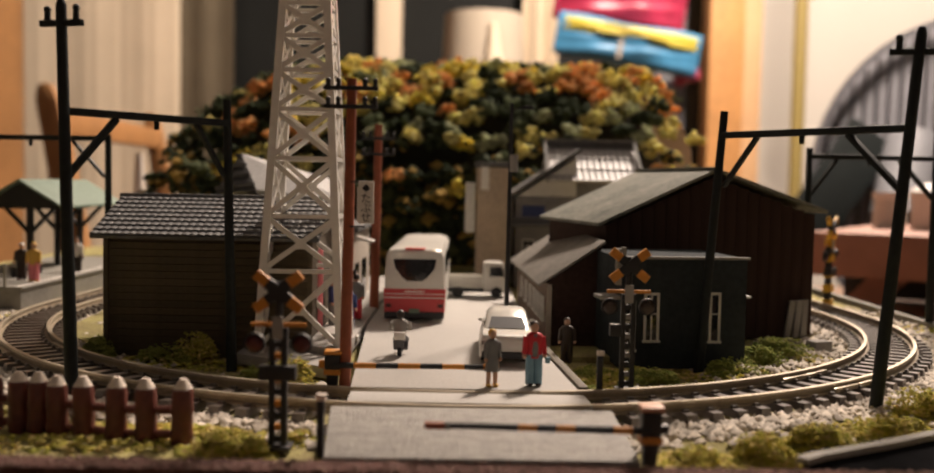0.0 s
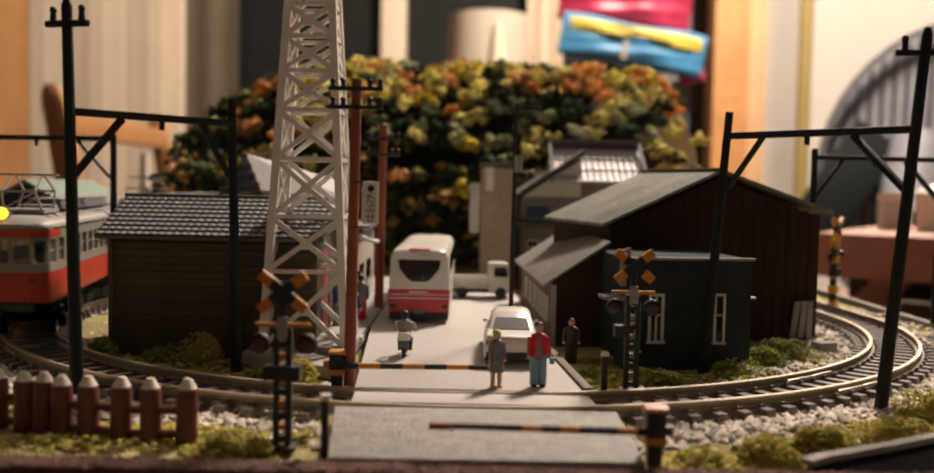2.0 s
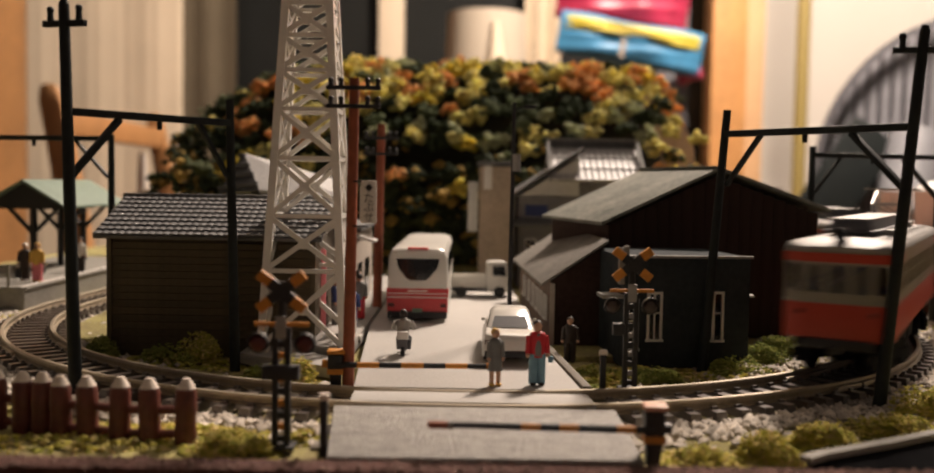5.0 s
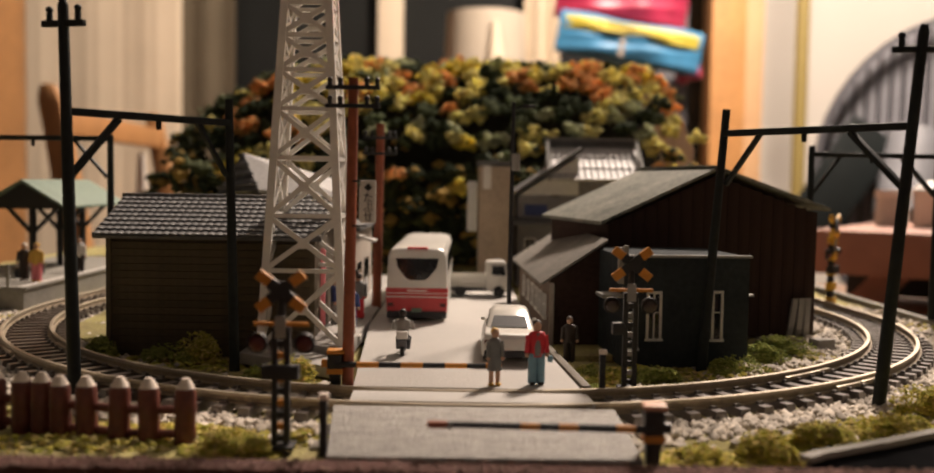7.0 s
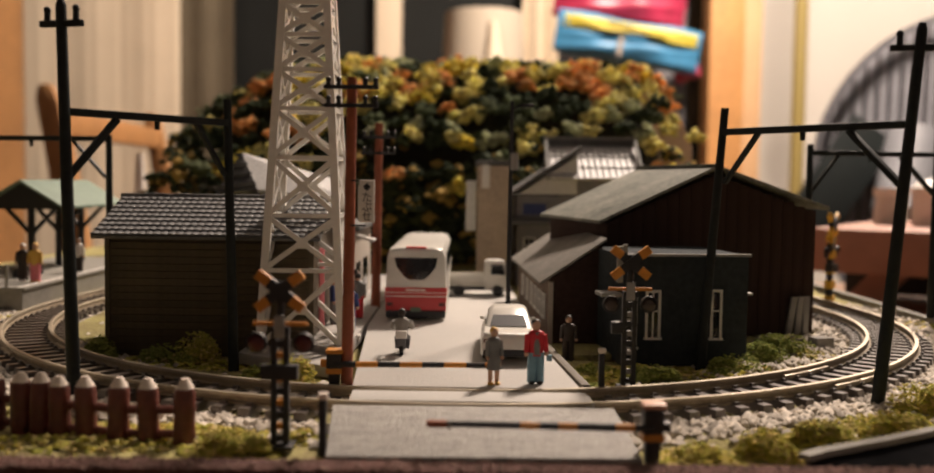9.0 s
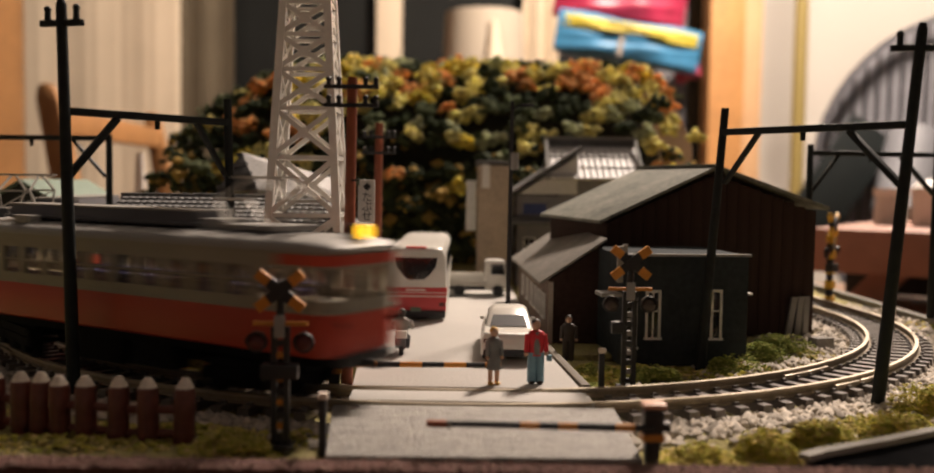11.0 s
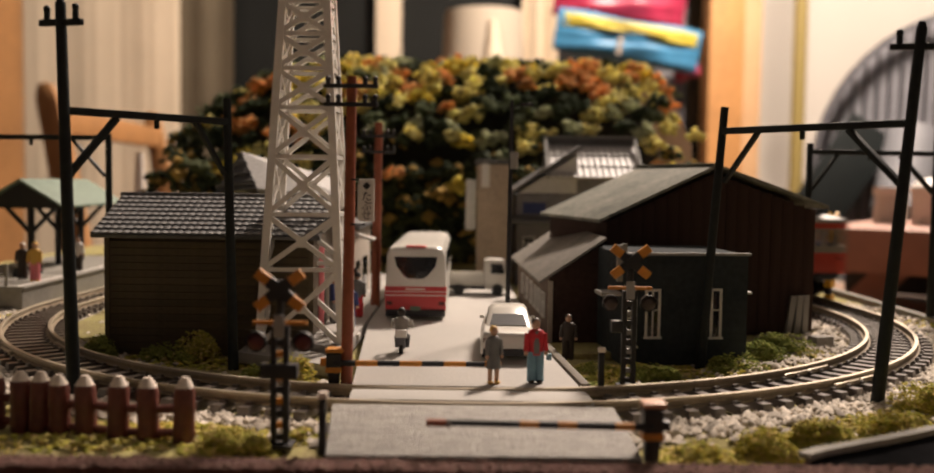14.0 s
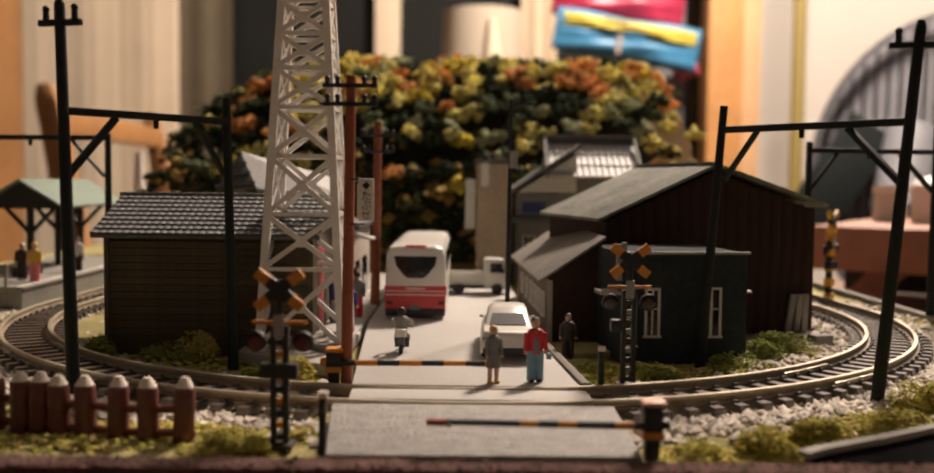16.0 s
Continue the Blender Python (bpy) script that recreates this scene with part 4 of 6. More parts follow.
def hill():
    """Wooded hill: clumps of autumn foliage on a near-black core that paints shade into the gaps."""
    rnd = random.Random(9)
    core, n = Shape(), 28
    def outline(z):
        k = z / 68
        return (101 - 14 * k ** 2, 45 - 10 * k)
    rings = []
    for z in (-3, 20, 40, 60, 74):
        a, b = outline(max(z, 0))
        if z == 74:
            a, b = a - 12, b - 10
        rings.append([(-12 + (a + 4 * noise.noise((i, z * 0.1, 0))) * (abs(math.cos(2 * math.pi * i / n)) ** 0.5) * math.copysign(1, math.cos(2 * math.pi * i / n)),
                       429 + (b + 3 * noise.noise((i, z * 0.1, 5))) * (abs(math.sin(2 * math.pi * i / n)) ** 0.5) * math.copysign(1, math.sin(2 * math.pi * i / n)), z) for i in range(n)])
    h = thing("wooded_hill", (0, 0, 0), "hill covered with yellow, orange and dark green autumn trees", "hill")
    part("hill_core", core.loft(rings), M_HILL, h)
    lights, darks = Shape(), Shape()
    for row in range(14):
        for col in range(30):
            v = (row + rnd.uniform(-0.5, 0.5)) / 13
            u = (col + 0.5 * (row % 2) + rnd.uniform(-0.45, 0.45)) / 30
            x = -119 + 206 * u
            top = 78.8 - 26 * max(0, (0.26 - u) / 0.26) ** 1.3 - 9 * max(0, (u - 0.9) / 0.1) ** 2
            z = top - 52 * max(0, v) ** 2.1 + rnd.uniform(-2, 2)
            y = 424 - 90 * v + (22 * rnd.random() if abs(x + 14) > 88 else 0)
            # autumn colour in drifts, richest along the crest and to the right; darker greens left and low
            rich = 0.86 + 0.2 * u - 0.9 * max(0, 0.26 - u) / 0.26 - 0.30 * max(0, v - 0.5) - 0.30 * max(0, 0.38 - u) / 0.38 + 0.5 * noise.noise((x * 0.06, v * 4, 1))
            hue = noise.noise((x * 0.055, v * 3.3, 8)) + rnd.uniform(-0.18, 0.18)
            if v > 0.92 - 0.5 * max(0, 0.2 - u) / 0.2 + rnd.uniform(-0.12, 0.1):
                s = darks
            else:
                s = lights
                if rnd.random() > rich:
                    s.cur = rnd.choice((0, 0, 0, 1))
                elif hue < -0.14:
                    s.cur = rnd.choice((1, 2, 0, 0, 2))
                elif hue < 0.16:
                    s.cur = rnd.choice((3, 5, 5, 3, 5))
                else:
                    s.cur = rnd.choice((4, 4, 4, 5))
            if rnd.random() < 0.06:
                continue
            big = rnd.uniform(3.8, 6.6)
            for _ in range(26):
                p, q = rnd.random() * 6.283, math.asin(rnd.uniform(-0.7, 1))
                k = big * rnd.uniform(0.35, 0.85)
                chip(s, (x + k * math.cos(p) * math.cos(q), y + k * math.sin(p) * math.cos(q), z + 0.8 * k * math.sin(q)), rnd.uniform(0.9, 1.9), rnd, 0.9, 7)
    # low fill before the core, shade painted in by its dark colours
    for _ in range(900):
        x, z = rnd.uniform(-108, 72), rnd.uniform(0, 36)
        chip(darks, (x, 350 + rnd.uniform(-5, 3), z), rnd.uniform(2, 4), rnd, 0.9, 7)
    for s, m, lab in ((lights, LEAVES, "yellow, orange and green foam foliage"), (darks, M_SHADEFOL, "foam foliage at the hill foot, shade put into its dark colours")):
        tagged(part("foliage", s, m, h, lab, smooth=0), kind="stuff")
    part("cut_face", Shape().prism([(76, 76), (86, 75), (98, 46), (98.5, 26), (76, 26)], 418, 446), M_BAREFOAM, h, "bare grey-beige foam end", bevel=0.6)


# ---------------------------------------------------------------- railway things
def gantry(outer, inner, z_top_out, lean, z_top_in, z_beam, label, lean_in=0.0, arm=True):
    (ax, ay), (bx, by) = outer, inner
    g = thing("catenary_gantry", (ax, ay, -3.4), label, "mast", "catenary gantries")
    dx, dy = bx - ax, by - ay
    zb = z_beam + 3.4
    part("mast", Shape().cyl((0, 0, -0.6), (lean, 0, z_top_out + 3.4), 1.02, 0.78, 14), M_POLE, g)
    part("mast", Shape().cyl((dx, dy, -0.6), (dx + lean_in, dy, z_top_in + 3.4), 0.95, 0.7, 12), M_POLE, g)
    lx = lean * zb / (z_top_out + 3.4)
    u = Vector((dx + lean_in * zb / (z_top_in + 3.4) - lx, dy, 0))
    a = Vector((lx, 0, zb))
    part("beam", Shape().bar(a, a + u * 1.01, 1.3, 1.15), M_POLE, g, bevel=0.15)
    part("brace", Shape().bar(a + u * 0.02 + Vector((0, 0, -9.5)), a + u * 0.29 + Vector((0, 0, -0.6)), 1.3, 0.9), M_POLE, g, bevel=0.15)
    part("brace", Shape().bar(a + u * 0.98 + Vector((0, 0, -9.0)), a + u * 0.78 + Vector((0, 0, -0.4)), 1.0, 0.7), M_POLE, g, bevel=0.12)
    part("insulator", Shape().cyl(a + u * 0.53, a + u * 0.53 + Vector((0, 0, -1.9)), 0.5, 0.4, 10), M_POLE, g)
    if arm:
        k = z_top_out + 0.6
        tx = lean * k / (z_top_out + 3.4)
        part("crossarm", Shape().bar((tx - 3.7, 1.6, k + 0.1), (tx + 3.7, -1.6, k - 0.1), 0.85, 0.95), M_POLE, g, bevel=0.15)
        for e in (-2.5, 2.6):
            part("insulator", Shape().cyl((tx + e, -0.43 * e, k + 0.3), (tx + e, -0.43 * e, k + 2.1), 0.5, 0.42, 10).ball((tx + e, -0.43 * e, k + 2.1), 0.55, 10, 6), M_POLE, g)
        part("cap", Shape().cyl((lean, 0, z_top_out + 3.4), (lean * 1.01, 0, z_top_out + 4.2), 0.7, 0.5, 10), M_POLE, g)


def crossing_signal(x, y, z, scale, label, rz=0, far=False, lens=None, rung=None):
    g = thing("crossing_signal", (x, y, z, 0, 0, rz), label, "signal", "level crossing signals")
    k = scale
    def at(*p):
        return tuple(v * k for v in p)
    post = Shape()
    for e in (-0.75, 0.75):
        post.box(at(e, 0, 7.4), at(0.7, 0.9, 14.8))
    part("post", post, M_BLACK, g)
    for i in range(9):
        part("rung", Shape().box(at(0, 0, 1.2 + 1.45 * i), at(1.0, 0.5, 0.75)), (M_HAZARD if far else rung or M_YELLOW) if i % 2 else M_BLACK, g)
    if far:
        for i in range(5):
            part("yellow_band", Shape().box(at(0, -0.1, 2.2 + 3.4 * i), at(3.0, 1.5, 1.8)), M_HAZARD, g)
    part("foot", Shape().box(at(0, 0, 0.25), at(3.4, 3.0, 0.5)), M_BLACK, g, bevel=0.1)
    for sgn in (-1, 1):
        c = Vector(at(0, -0.5 - 0.12 * sgn, 19.2))
        d = Vector((math.cos(radians(38)), 0, sgn * math.sin(radians(38)))) * k
        b = part("cross_board", Shape().bar(c - d * 3.5, c + d * 3.5, 0.8 * k, 1.3 * k), M_HAZARD if far else M_YELLOW, g, "yellow and black cross board", bevel=0.08)
        part("black_band", Shape().bar(c - d * 1.7 + Vector((0, -0.04, 0)), c + d * 1.7 + Vector((0, -0.04, 0)), 0.86 * k, 1.36 * k), M_BLACK, b)
    part("mast_head", Shape().cyl(at(0, 0, 14.6), at(0, 0, 20.4), 0.55 * k, 0.45 * k, 10), M_BLACK, g)
    part("plate", Shape().box(at(0, -0.75, 14.9), at(1.3, 0.25, 2.7)), M_ROOFSILVER, g, "grey plate", bevel=0.05)
    part("lamp_bar", Shape().box(at(0, -0.1, 15.2), at(6.6, 0.5, 0.5)), M_YELLOW, g)
    for e in (-2.85, 2.85):
        l = part("lamp_shield", Shape().cyl(at(e, -0.3, 12.9), at(e, 0.15, 12.9), 1.3 * k, n=20), M_BLACK, g)
        part("lens", Shape().ball(at(e, -0.4, 12.9), (1.02 * k, 0.42 * k, 1.02 * k), 16, 8), lens or M_BULB, l)
        part("hood", Shape().loft([[(e * k + r * math.cos(a) * k, y * k, 12.9 * k + r * math.sin(a) * k) for r, a in [(1.3, math.pi * i / 8) for i in range(9)] + [(1.15, math.pi * (8 - i) / 8) for i in range(9)]] for y in (-0.95, -0.1)]), M_BLACK, l)
    bx, bw = (-1.9, 1.8) if rung else (0, 4.5)
    part("relay_box", Shape().box(at(bx, -0.4, 9.4), at(bw, 1.6, 1.8)), M_BLACK, g, bevel=0.15)


def crossing_gate(x, y, z, boom_x, boom_z, height, label, flip):
    g = thing("crossing_gate", (x, y, z), label, "gate", "level crossing gates")
    part("pillar", Shape().box((0, 0, height * 0.3), (1.5, 1.6, height * 0.6), top=(1.2, 1.2)), M_BLACK, g, bevel=0.12)
    part("gear_box", Shape().box((0, 0, height * 0.68), (2.2, 2.4, height * 0.42)), M_BLACK, g, bevel=0.2)
    part("box_band", Shape().box((0, 0, height * 0.46), (2.35, 2.5, 0.8)), M_YELLOW, g)
    part("box_cap", Shape().box((0.1, 0, height - 0.25), (2.6, 2.6, 0.55)), M_YELLOW if flip else M_SALMON, g, bevel=0.12)
    part("weight", Shape().box((-1.3 * (-1 if not flip else 1), 0, boom_z), (1.5, 1.2, 1.1)), M_BLACK if not flip else M_YELLOW, g, bevel=0.12)
    length = abs(boom_x - x)
    d = 1 if boom_x > x else -1
    n, bands = (7, (1, 3, 5)) if flip else (11, (1, 4, 6))
    for i in range(n):
        a, b = d * length * i / n, d * length * (i + 1) / n
        r = 0.46 - 0.012 * i
        part("boom_section", Shape().cyl((a, -0.9, boom_z + 0.02 * i), (b, -0.9, boom_z + 0.02 * (i + 1)), r, r, 10), M_YELLOW if i in bands else M_BLACK, g, "yellow boom section" if i in bands else "black boom section")
    part("boom_tip", Shape().box((d * (length + 0.7), -0.9, boom_z + 0.2), (2.4, 0.8, 0.75)), M_YELLOW if flip else M_REDPOLE, g, bevel=0.15)
    if not flip:
        part("tip_ring", Shape().cyl((d * (length - 0.9), -0.9, boom_z + 0.2), (d * (length - 0.4), -0.9, boom_z + 0.2), 0.55, n=14), M_ROOFSILVER, g, "bright metal ring")


def stub_post(x, y, z, h, label):
    g = thing("marker_post", (x, y, z), label, "post", "crossing marker posts")
    part("post", Shape().box((0, 0, h / 2), (0.85, 0.85, h)), M_BLACK, g, bevel=0.08)
    part("cap", Shape().box((0.05, 0, h + 0.3), (1.1, 1.0, 0.7)), M_STAKETOP, g, bevel=0.1)


def fence():
    f = thing("stake_fence", (0, 0, 0), "brown stake fence with pale pointed tops on grass", "fence")
    xs = [(-61.3, 124.0), (-57.3, 122.9), (-54.6, 122.2), (-51.6, 121.2), (-47.9, 120.4), (-43.6, 119.5), (-39.4, 118.6), (-34.8, 117.8)]
    rnd = random.Random(4)
    for i, (x, y) in enumerate(xs):
        zb, h = ground_z(x, y) - 1.05, 8.9 + rnd.uniform(-0.25, 0.25)
        r, tw = 1.38, rnd.uniform(-12, 12)
        lx = rnd.uniform(-0.3, 0.3)
        rings = [[(k * r * math.cos(a) + lx * z / 9, k * r * math.sin(a), z) for a in [2 * math.pi * j / 12 for j in range(12)]] for z, k in ((0, 1.04), (1.5, 0.97), (2.0, 1.06), (2.6, 0.98), (4.4, 0.95), (5.0, 1.05), (5.6, 0.97), (h - 1.7, 0.97), (h - 1.2, 0.84), (h, 0.34))]
        st = part("stake", Shape().loft(rings), M_STAKE, f, at=(x, y, zb, 0, 0, tw), bevel=0)
        part("cut_top", Shape().loft([[(q[0] * 1.03, q[1] * 1.03, q[2] + 0.03) for q in rings[-2]], [(q[0], q[1], q[2] + 0.05) for q in rings[-1]]]), M_STAKETOP, st, "pale cut top with the lit facet's white painted in")
    for a, b in zip(xs, xs[1:]):
        for z in (2.0, 5.0):
            za, zb = ground_z(*a) - 1.05, ground_z(*b) - 1.05
            part("rail", Shape().cyl((a[0], a[1] + 0.2, za + z), (b[0], b[1] + 0.2, zb + z), 0.55, n=10), M_STAKE, f)


def utility_pole(x, y, z0, top, r, arms, label, sign=True):
    p = thing("utility_pole", (x, y, z0), label, "pole", "wooden utility poles")
    h = top - z0
    part("shaft", Shape().cyl((0, 0, -0.5), (0.55, 0, h), r * 1.12, r * 0.92, 14), M_REDPOLE, p)
    for z in arms:
        a = part("crossarm", Shape().box((0.5, -r - 0.1, z - z0), (8.0, 0.7, 0.6)), M_BLACK, p, bevel=0.08)
        for e in (-3.2, -1.7, 2.2, 3.7):
            part("insulator", Shape().cyl((0.4 + e, -r - 0.1, z - z0 + 0.25), (0.4 + e, -r - 0.1, z - z0 + 1.0), 0.38, 0.3, 10).ball((0.4 + e, -r - 0.1, z - z0 + 1.1), 0.42, 10, 6), M_BLACK, a)
    if sign:
        s = part("sign_bracket", Shape().bar((0.6, -0.9, 30.0 - z0), (2.8, -0.9, 30.0 - z0), 0.25).bar((0.6, -0.9, 23.4 - z0), (2.8, -0.9, 23.4 - z0), 0.25), M_BLACK, p)
        part("sign_plate", Shape().box((2.95, -0.9, 27.0 - z0), (2.3, 0.35, 6.3)), M_WHITE, s, "white enamel sign plate", bevel=0.12)
        part("sign_edge", Shape().box((1.72, -0.9, 26.7 - z0), (0.2, 0.3, 5.2)), M_WHITE, s)
        part("diamond_mark", Shape().box((2.95, -1.12, 29.1 - z0), (0.85, 0.08, 0.85), (0, 45, 0)), M_BLACK, s, "dark diamond mark")
        for i, ch in enumerate("たぶせ"):
            cu = bpy.data.curves.new("letter", "FONT")
            cu.body, cu.size, cu.align_x, cu.align_y, cu.extrude = ch, 1.6 * MM, "CENTER", "CENTER", 0.03 * MM
            tmp = bpy.data.objects.new("letter", cu)
            me = bpy.data.meshes.new_from_object(tmp)
            me.materials.clear()
            me.materials.append(M_BLACK)
            bpy.data.objects.remove(tmp)
            ob = new("letter", me)
            ob.parent, ob.matrix_basis = s, pm(2.95, -1.1, 27.5 - z0 - 1.4 * i, 90, 0, 0)
    return p


def lattice_tower():
    t = thing("lattice_tower", (-29.3, 177.6, -0.6), "tall white plastic lattice steel tower", "tower")
    H = 96
    def half(z):
        return 7.4 - (7.4 - 3.95) * min(z, 80) / 62.5
    levels = [0.6, 14.4, 24.2, 34.6, 43.4, 50.4, 56.6, 62.4, 68, 73.4, 78.6, 83.6, 88.4, 93]
    cs = ((-1, -1), (1, -1), (1, 1), (-1, 1))
    def pt(c, z):
        w = half(z)
        return Vector((c[0] * w, c[1] * w, z))
    for c in cs:
        s = Shape().loft([[(*(pt(c, z) + Vector((dx, dy, 0))),) for dx, dy in ((-0.68, -0.68), (0.68, -0.68), (0.68, 0.68), (-0.68, 0.68))] for z in [0] + levels[1:]])
        part("leg", s, M_TOWER, t)
        part("foot_plate", Shape().box((c[0] * 7.5, c[1] * 7.5, 0.2), (3, 3, 1.2)), M_TOWER, t, bevel=0.1)
    for i in range(4):
        c, d = cs[i], cs[(i + 1) % 4]
        for j, (a, b) in enumerate(zip(levels, levels[1:])):
            if j:
                part("ring_bar", Shape().bar(pt(c, a), pt(d, a), 0.85, 0.75), M_TOWER, t)
            part("diagonal", Shape().bar(pt(c, a + 0.3), pt(d, b - 0.3), 0.9, 0.9), M_TOWER, t)
            part("diagonal", Shape().bar(pt(d, a + 0.3), pt(c, b - 0.3), 0.88, 0.86), M_TOWER, t)
            m = (pt(c, a) + pt(d, b) + pt(d, a) + pt(c, b)) / 4
            out = Vector((m.x, m.y, 0)).normalized()
            part("gusset", Shape().bar(m - out * 0.42, m + out * 0.47, 1.9, 1.9), M_TOWER, t)


# ---------------------------------------------------------------- houses
def tiled_house(x, y, w, d, z0, eave, ridge, over, wall, tiles, label, rz=0, boards=True, group="village houses", cols=30, rows=9, cap=None, cap_h=1.3, side=None):
    side = over if side is None else side
    h = thing("house", (x, y, z0, 0, 0, rz), label, "house", group)
    e, r = eave - z0, ridge - z0
    part("wall", Shape().prism([(-d / 2, -1), (d / 2, -1), (d / 2, e), (0, e + (r - e) * 0.86), (-d / 2, e)], 0, w), wall, h, at=(w / 2, 0, 0, 0, 0, 90), smooth=0)
    if boards:
        n = int(e / 1.35)
        me = mesh_of("board", Shape().box((0, 0, 0), (w + 0.3, 0.35, 1.28), (9, 0, 0)), wall, 0)
        for i in range(n):
            piece("board", me, h, pm(0, -d / 2 - 0.2, 0.7 + 1.35 * i))
        for xx in (-w / 2, w / 2):
            part("corner_board", Shape().box((xx, -d / 2 - 0.3, e / 2), (0.9, 0.9, e)), wall, h)
    run = d / 2 + over
    slope = math.atan2(r - e, run)
    length = run / math.cos(slope)
    for sgn in (-1, 1):
        zc, yc = (e + r) / 2 - 0.2, sgn * run / 2
        sl = part("roof_slope", Shape().box((0, 0, 0), (w + 2 * side, length, 0.7)), tiles, h, at=(0, yc, zc, -sgn * math.degrees(slope), 0, 0))
        if sgn < 0:
            # overlapping pantiles, each a small arched piece
            tw, th = (w + 2 * side) / cols, length / rows
            prof = [(tw * (i / 6 - 0.5), 0.17 * math.sin(math.pi * i / 6)) for i in range(7)]
            rings = [[(px, yy, pz + zz) for px, pz in prof] + [(px, yy, zz - 0.1) for px, _ in reversed(prof)] for yy, zz in ((-th * 0.58, 0.34), (th * 0.5, 0.0))]
            me = mesh_of("roof_tile", Shape().loft(rings), tiles, 0, 60)
            for j in range(rows):
                for i in range(cols):
                    piece("roof_tile", me, sl, pm(-(w + 2 * side) / 2 + tw * (i + 0.5), -length / 2 + th * (j + 0.5), 0.42))
    part("ridge_cap", Shape().cyl((-w / 2 - side, 0, r), (w / 2 + side, 0, r), 0.8, n=12).box((0, 0, r + 0.1), (w + 2 * side + 0.8, 1.3, cap_h)), cap or tiles, h, "rounded ridge cap", bevel=0.1)
    return h


def window_part(parent, x, y, z, w, h, rz=0, bars=1):
    f = Shape().box((-w / 2, 0, 0), (0.45, 0.5, h)).box((w / 2, 0, 0), (0.45, 0.5, h)).box((0, 0, h / 2), (w + 0.45, 0.5, 0.45)).box((0, 0, -h / 2), (w + 0.9, 0.8, 0.4))
    fr = part("window_frame", f, M_TRIM, parent, "white window frame", at=(x, y, z, 0, 0, rz), smooth=0)
    for i in range(bars):
        part("glazing_bar", Shape().box((-w / 2 + w * (i + 1) / (bars + 1), 0, 0), (0.25, 0.35, h)), M_TRIM, fr)
    part("glazing_bar", Shape().box((0, 0, h * 0.08), (w, 0.35, 0.25)), M_TRIM, fr)
    part("pane", Shape().box((0, 0.12, 0), (w, 0.1, h)), M_DARKGLASS, fr, smooth=0)


def barn():
    b = thing("barn", (53.2, 206, -2.2, 0, 0, 13), "black-brown timber barn with weathered green roof", "barn")
    ap, le, re = 35.8, 24.6, 27.6
    D = 38
    part("wall", Shape().prism([(-24.4, -0.5), (23.6, -0.5), (23.6, re - 0.9), (0, ap - 1.2), (-24.4, le - 0.6)], 0, D), M_BARN, b, smooth=0)
    me = mesh_of("wall_board", Shape().box((0, 0, 0), (2.6, 0.3, 1)), M_BARN, 0)
    for i in range(18):
        x = -23.1 + 2.72 * i
        top = ap - 1.4 + (x * (ap - le) / 25.2 if x < 0 else -x * (ap - re) / 25.6)
        o = piece("wall_board", me, b, pm(x, -0.16, top / 2) @ Matrix.Diagonal((1, 1, top, 1)))
    def slope(x0, z0, x1, z1):
        s = Shape().prism([(x0, z0), (x1, z1), (x1, z1 + 0.75), (x0, z0 + 0.75)], -1.6, D + 1.6)
        return part("roof_slope", s, M_BARNROOF, b, bevel=0.12)
    l = slope(-26.6, le - 0.7, 0.0, ap)
    r = slope(0.0, ap, 27.0, re - 0.5)
    part("ridge_cap", Shape().box((0, D / 2, ap + 0.75), (2.2, D + 3.6, 0.5)), M_BARNROOF, b, bevel=0.12)
    p = thing("plank", (73.3, 210.2, -2.6, 8, 0, 16), "pale plank leaning on the barn wall", "plank", "planks leaning on the barn")
    part("board", Shape().box((0, 0, 4.3), (1.5, 0.5, 8.6)), M_ROOFSILVER, p, bevel=0.1)
    copy_thing(p, pm(71.2, 209.6, -2.6, 9, 3, 14))
    copy_thing(p, pm(75.2, 210.7, -2.6, 7, -3, 18))
    c = solid("crate", Shape().box((0, 0, 1.2), (4.2, 3, 2.4)), M_WALK, (72.5, 193.5, -2.9, 0, 0, 20), "small tan wooden crate on the grass", "crate", bevel=0.15)
    # lean-to shed
    s = thing("lean_to_shed", (27.6, 190, -1.6, 0, 0, 2.5), "dark lean-to shed with grey sheet roof", "shed")
    part("wall", Shape().prism([(-10.8, -0.6), (-0.4, -0.6), (-0.4, 19.4), (-10.8, 12.4)], 0, 60), M_BARN, s, smooth=0)
    part("side_wall", Shape().box((-10.95, 30, 6.0), (0.3, 59.6, 12.6)), M_SHEDWALL, s, "brown boarded side wall")
    part("roof_slope", Shape().prism([(-13.0, 11.5), (0.2, 20.3), (0.2, 20.9), (-13.0, 12.1)], -1.2, 61), M_SHEDROOF, s, bevel=0.1)
    part("corner_post", Shape().box((-10.6, 0.1, 5.8), (0.9, 0.9, 12.4)), M_HOUSEWALL, s)
    for y in (6, 13, 20, 28, 37, 47):
        window_part(s, -11.2, y, 6.6, 3.6, 4.6, -90, 1)
    # plastered annex
    a = thing("annex", (38.8, 172.6, -2.4, 0, 0, 6), "grey-green plastered annex with pale capped flat roof", "annex")
    part("wall", Shape().box((1.2, 12.5, 9.6), (23.4, 25, 20.2)), M_ANNEX, a, bevel=0.2)
    part("roof_cap", Shape().box((1.2, -0.1, 19.75), (24.0, 0.9, 0.5)), M_GREYROOF, a, "pale roof edge", bevel=0.1)
    window_part(a, -4.9, -0.1, 8.9, 2.4, 8.6, 0, 1)
    window_part(a, 6.9, -0.1, 8.9, 1.7, 8.8, 0, 0)
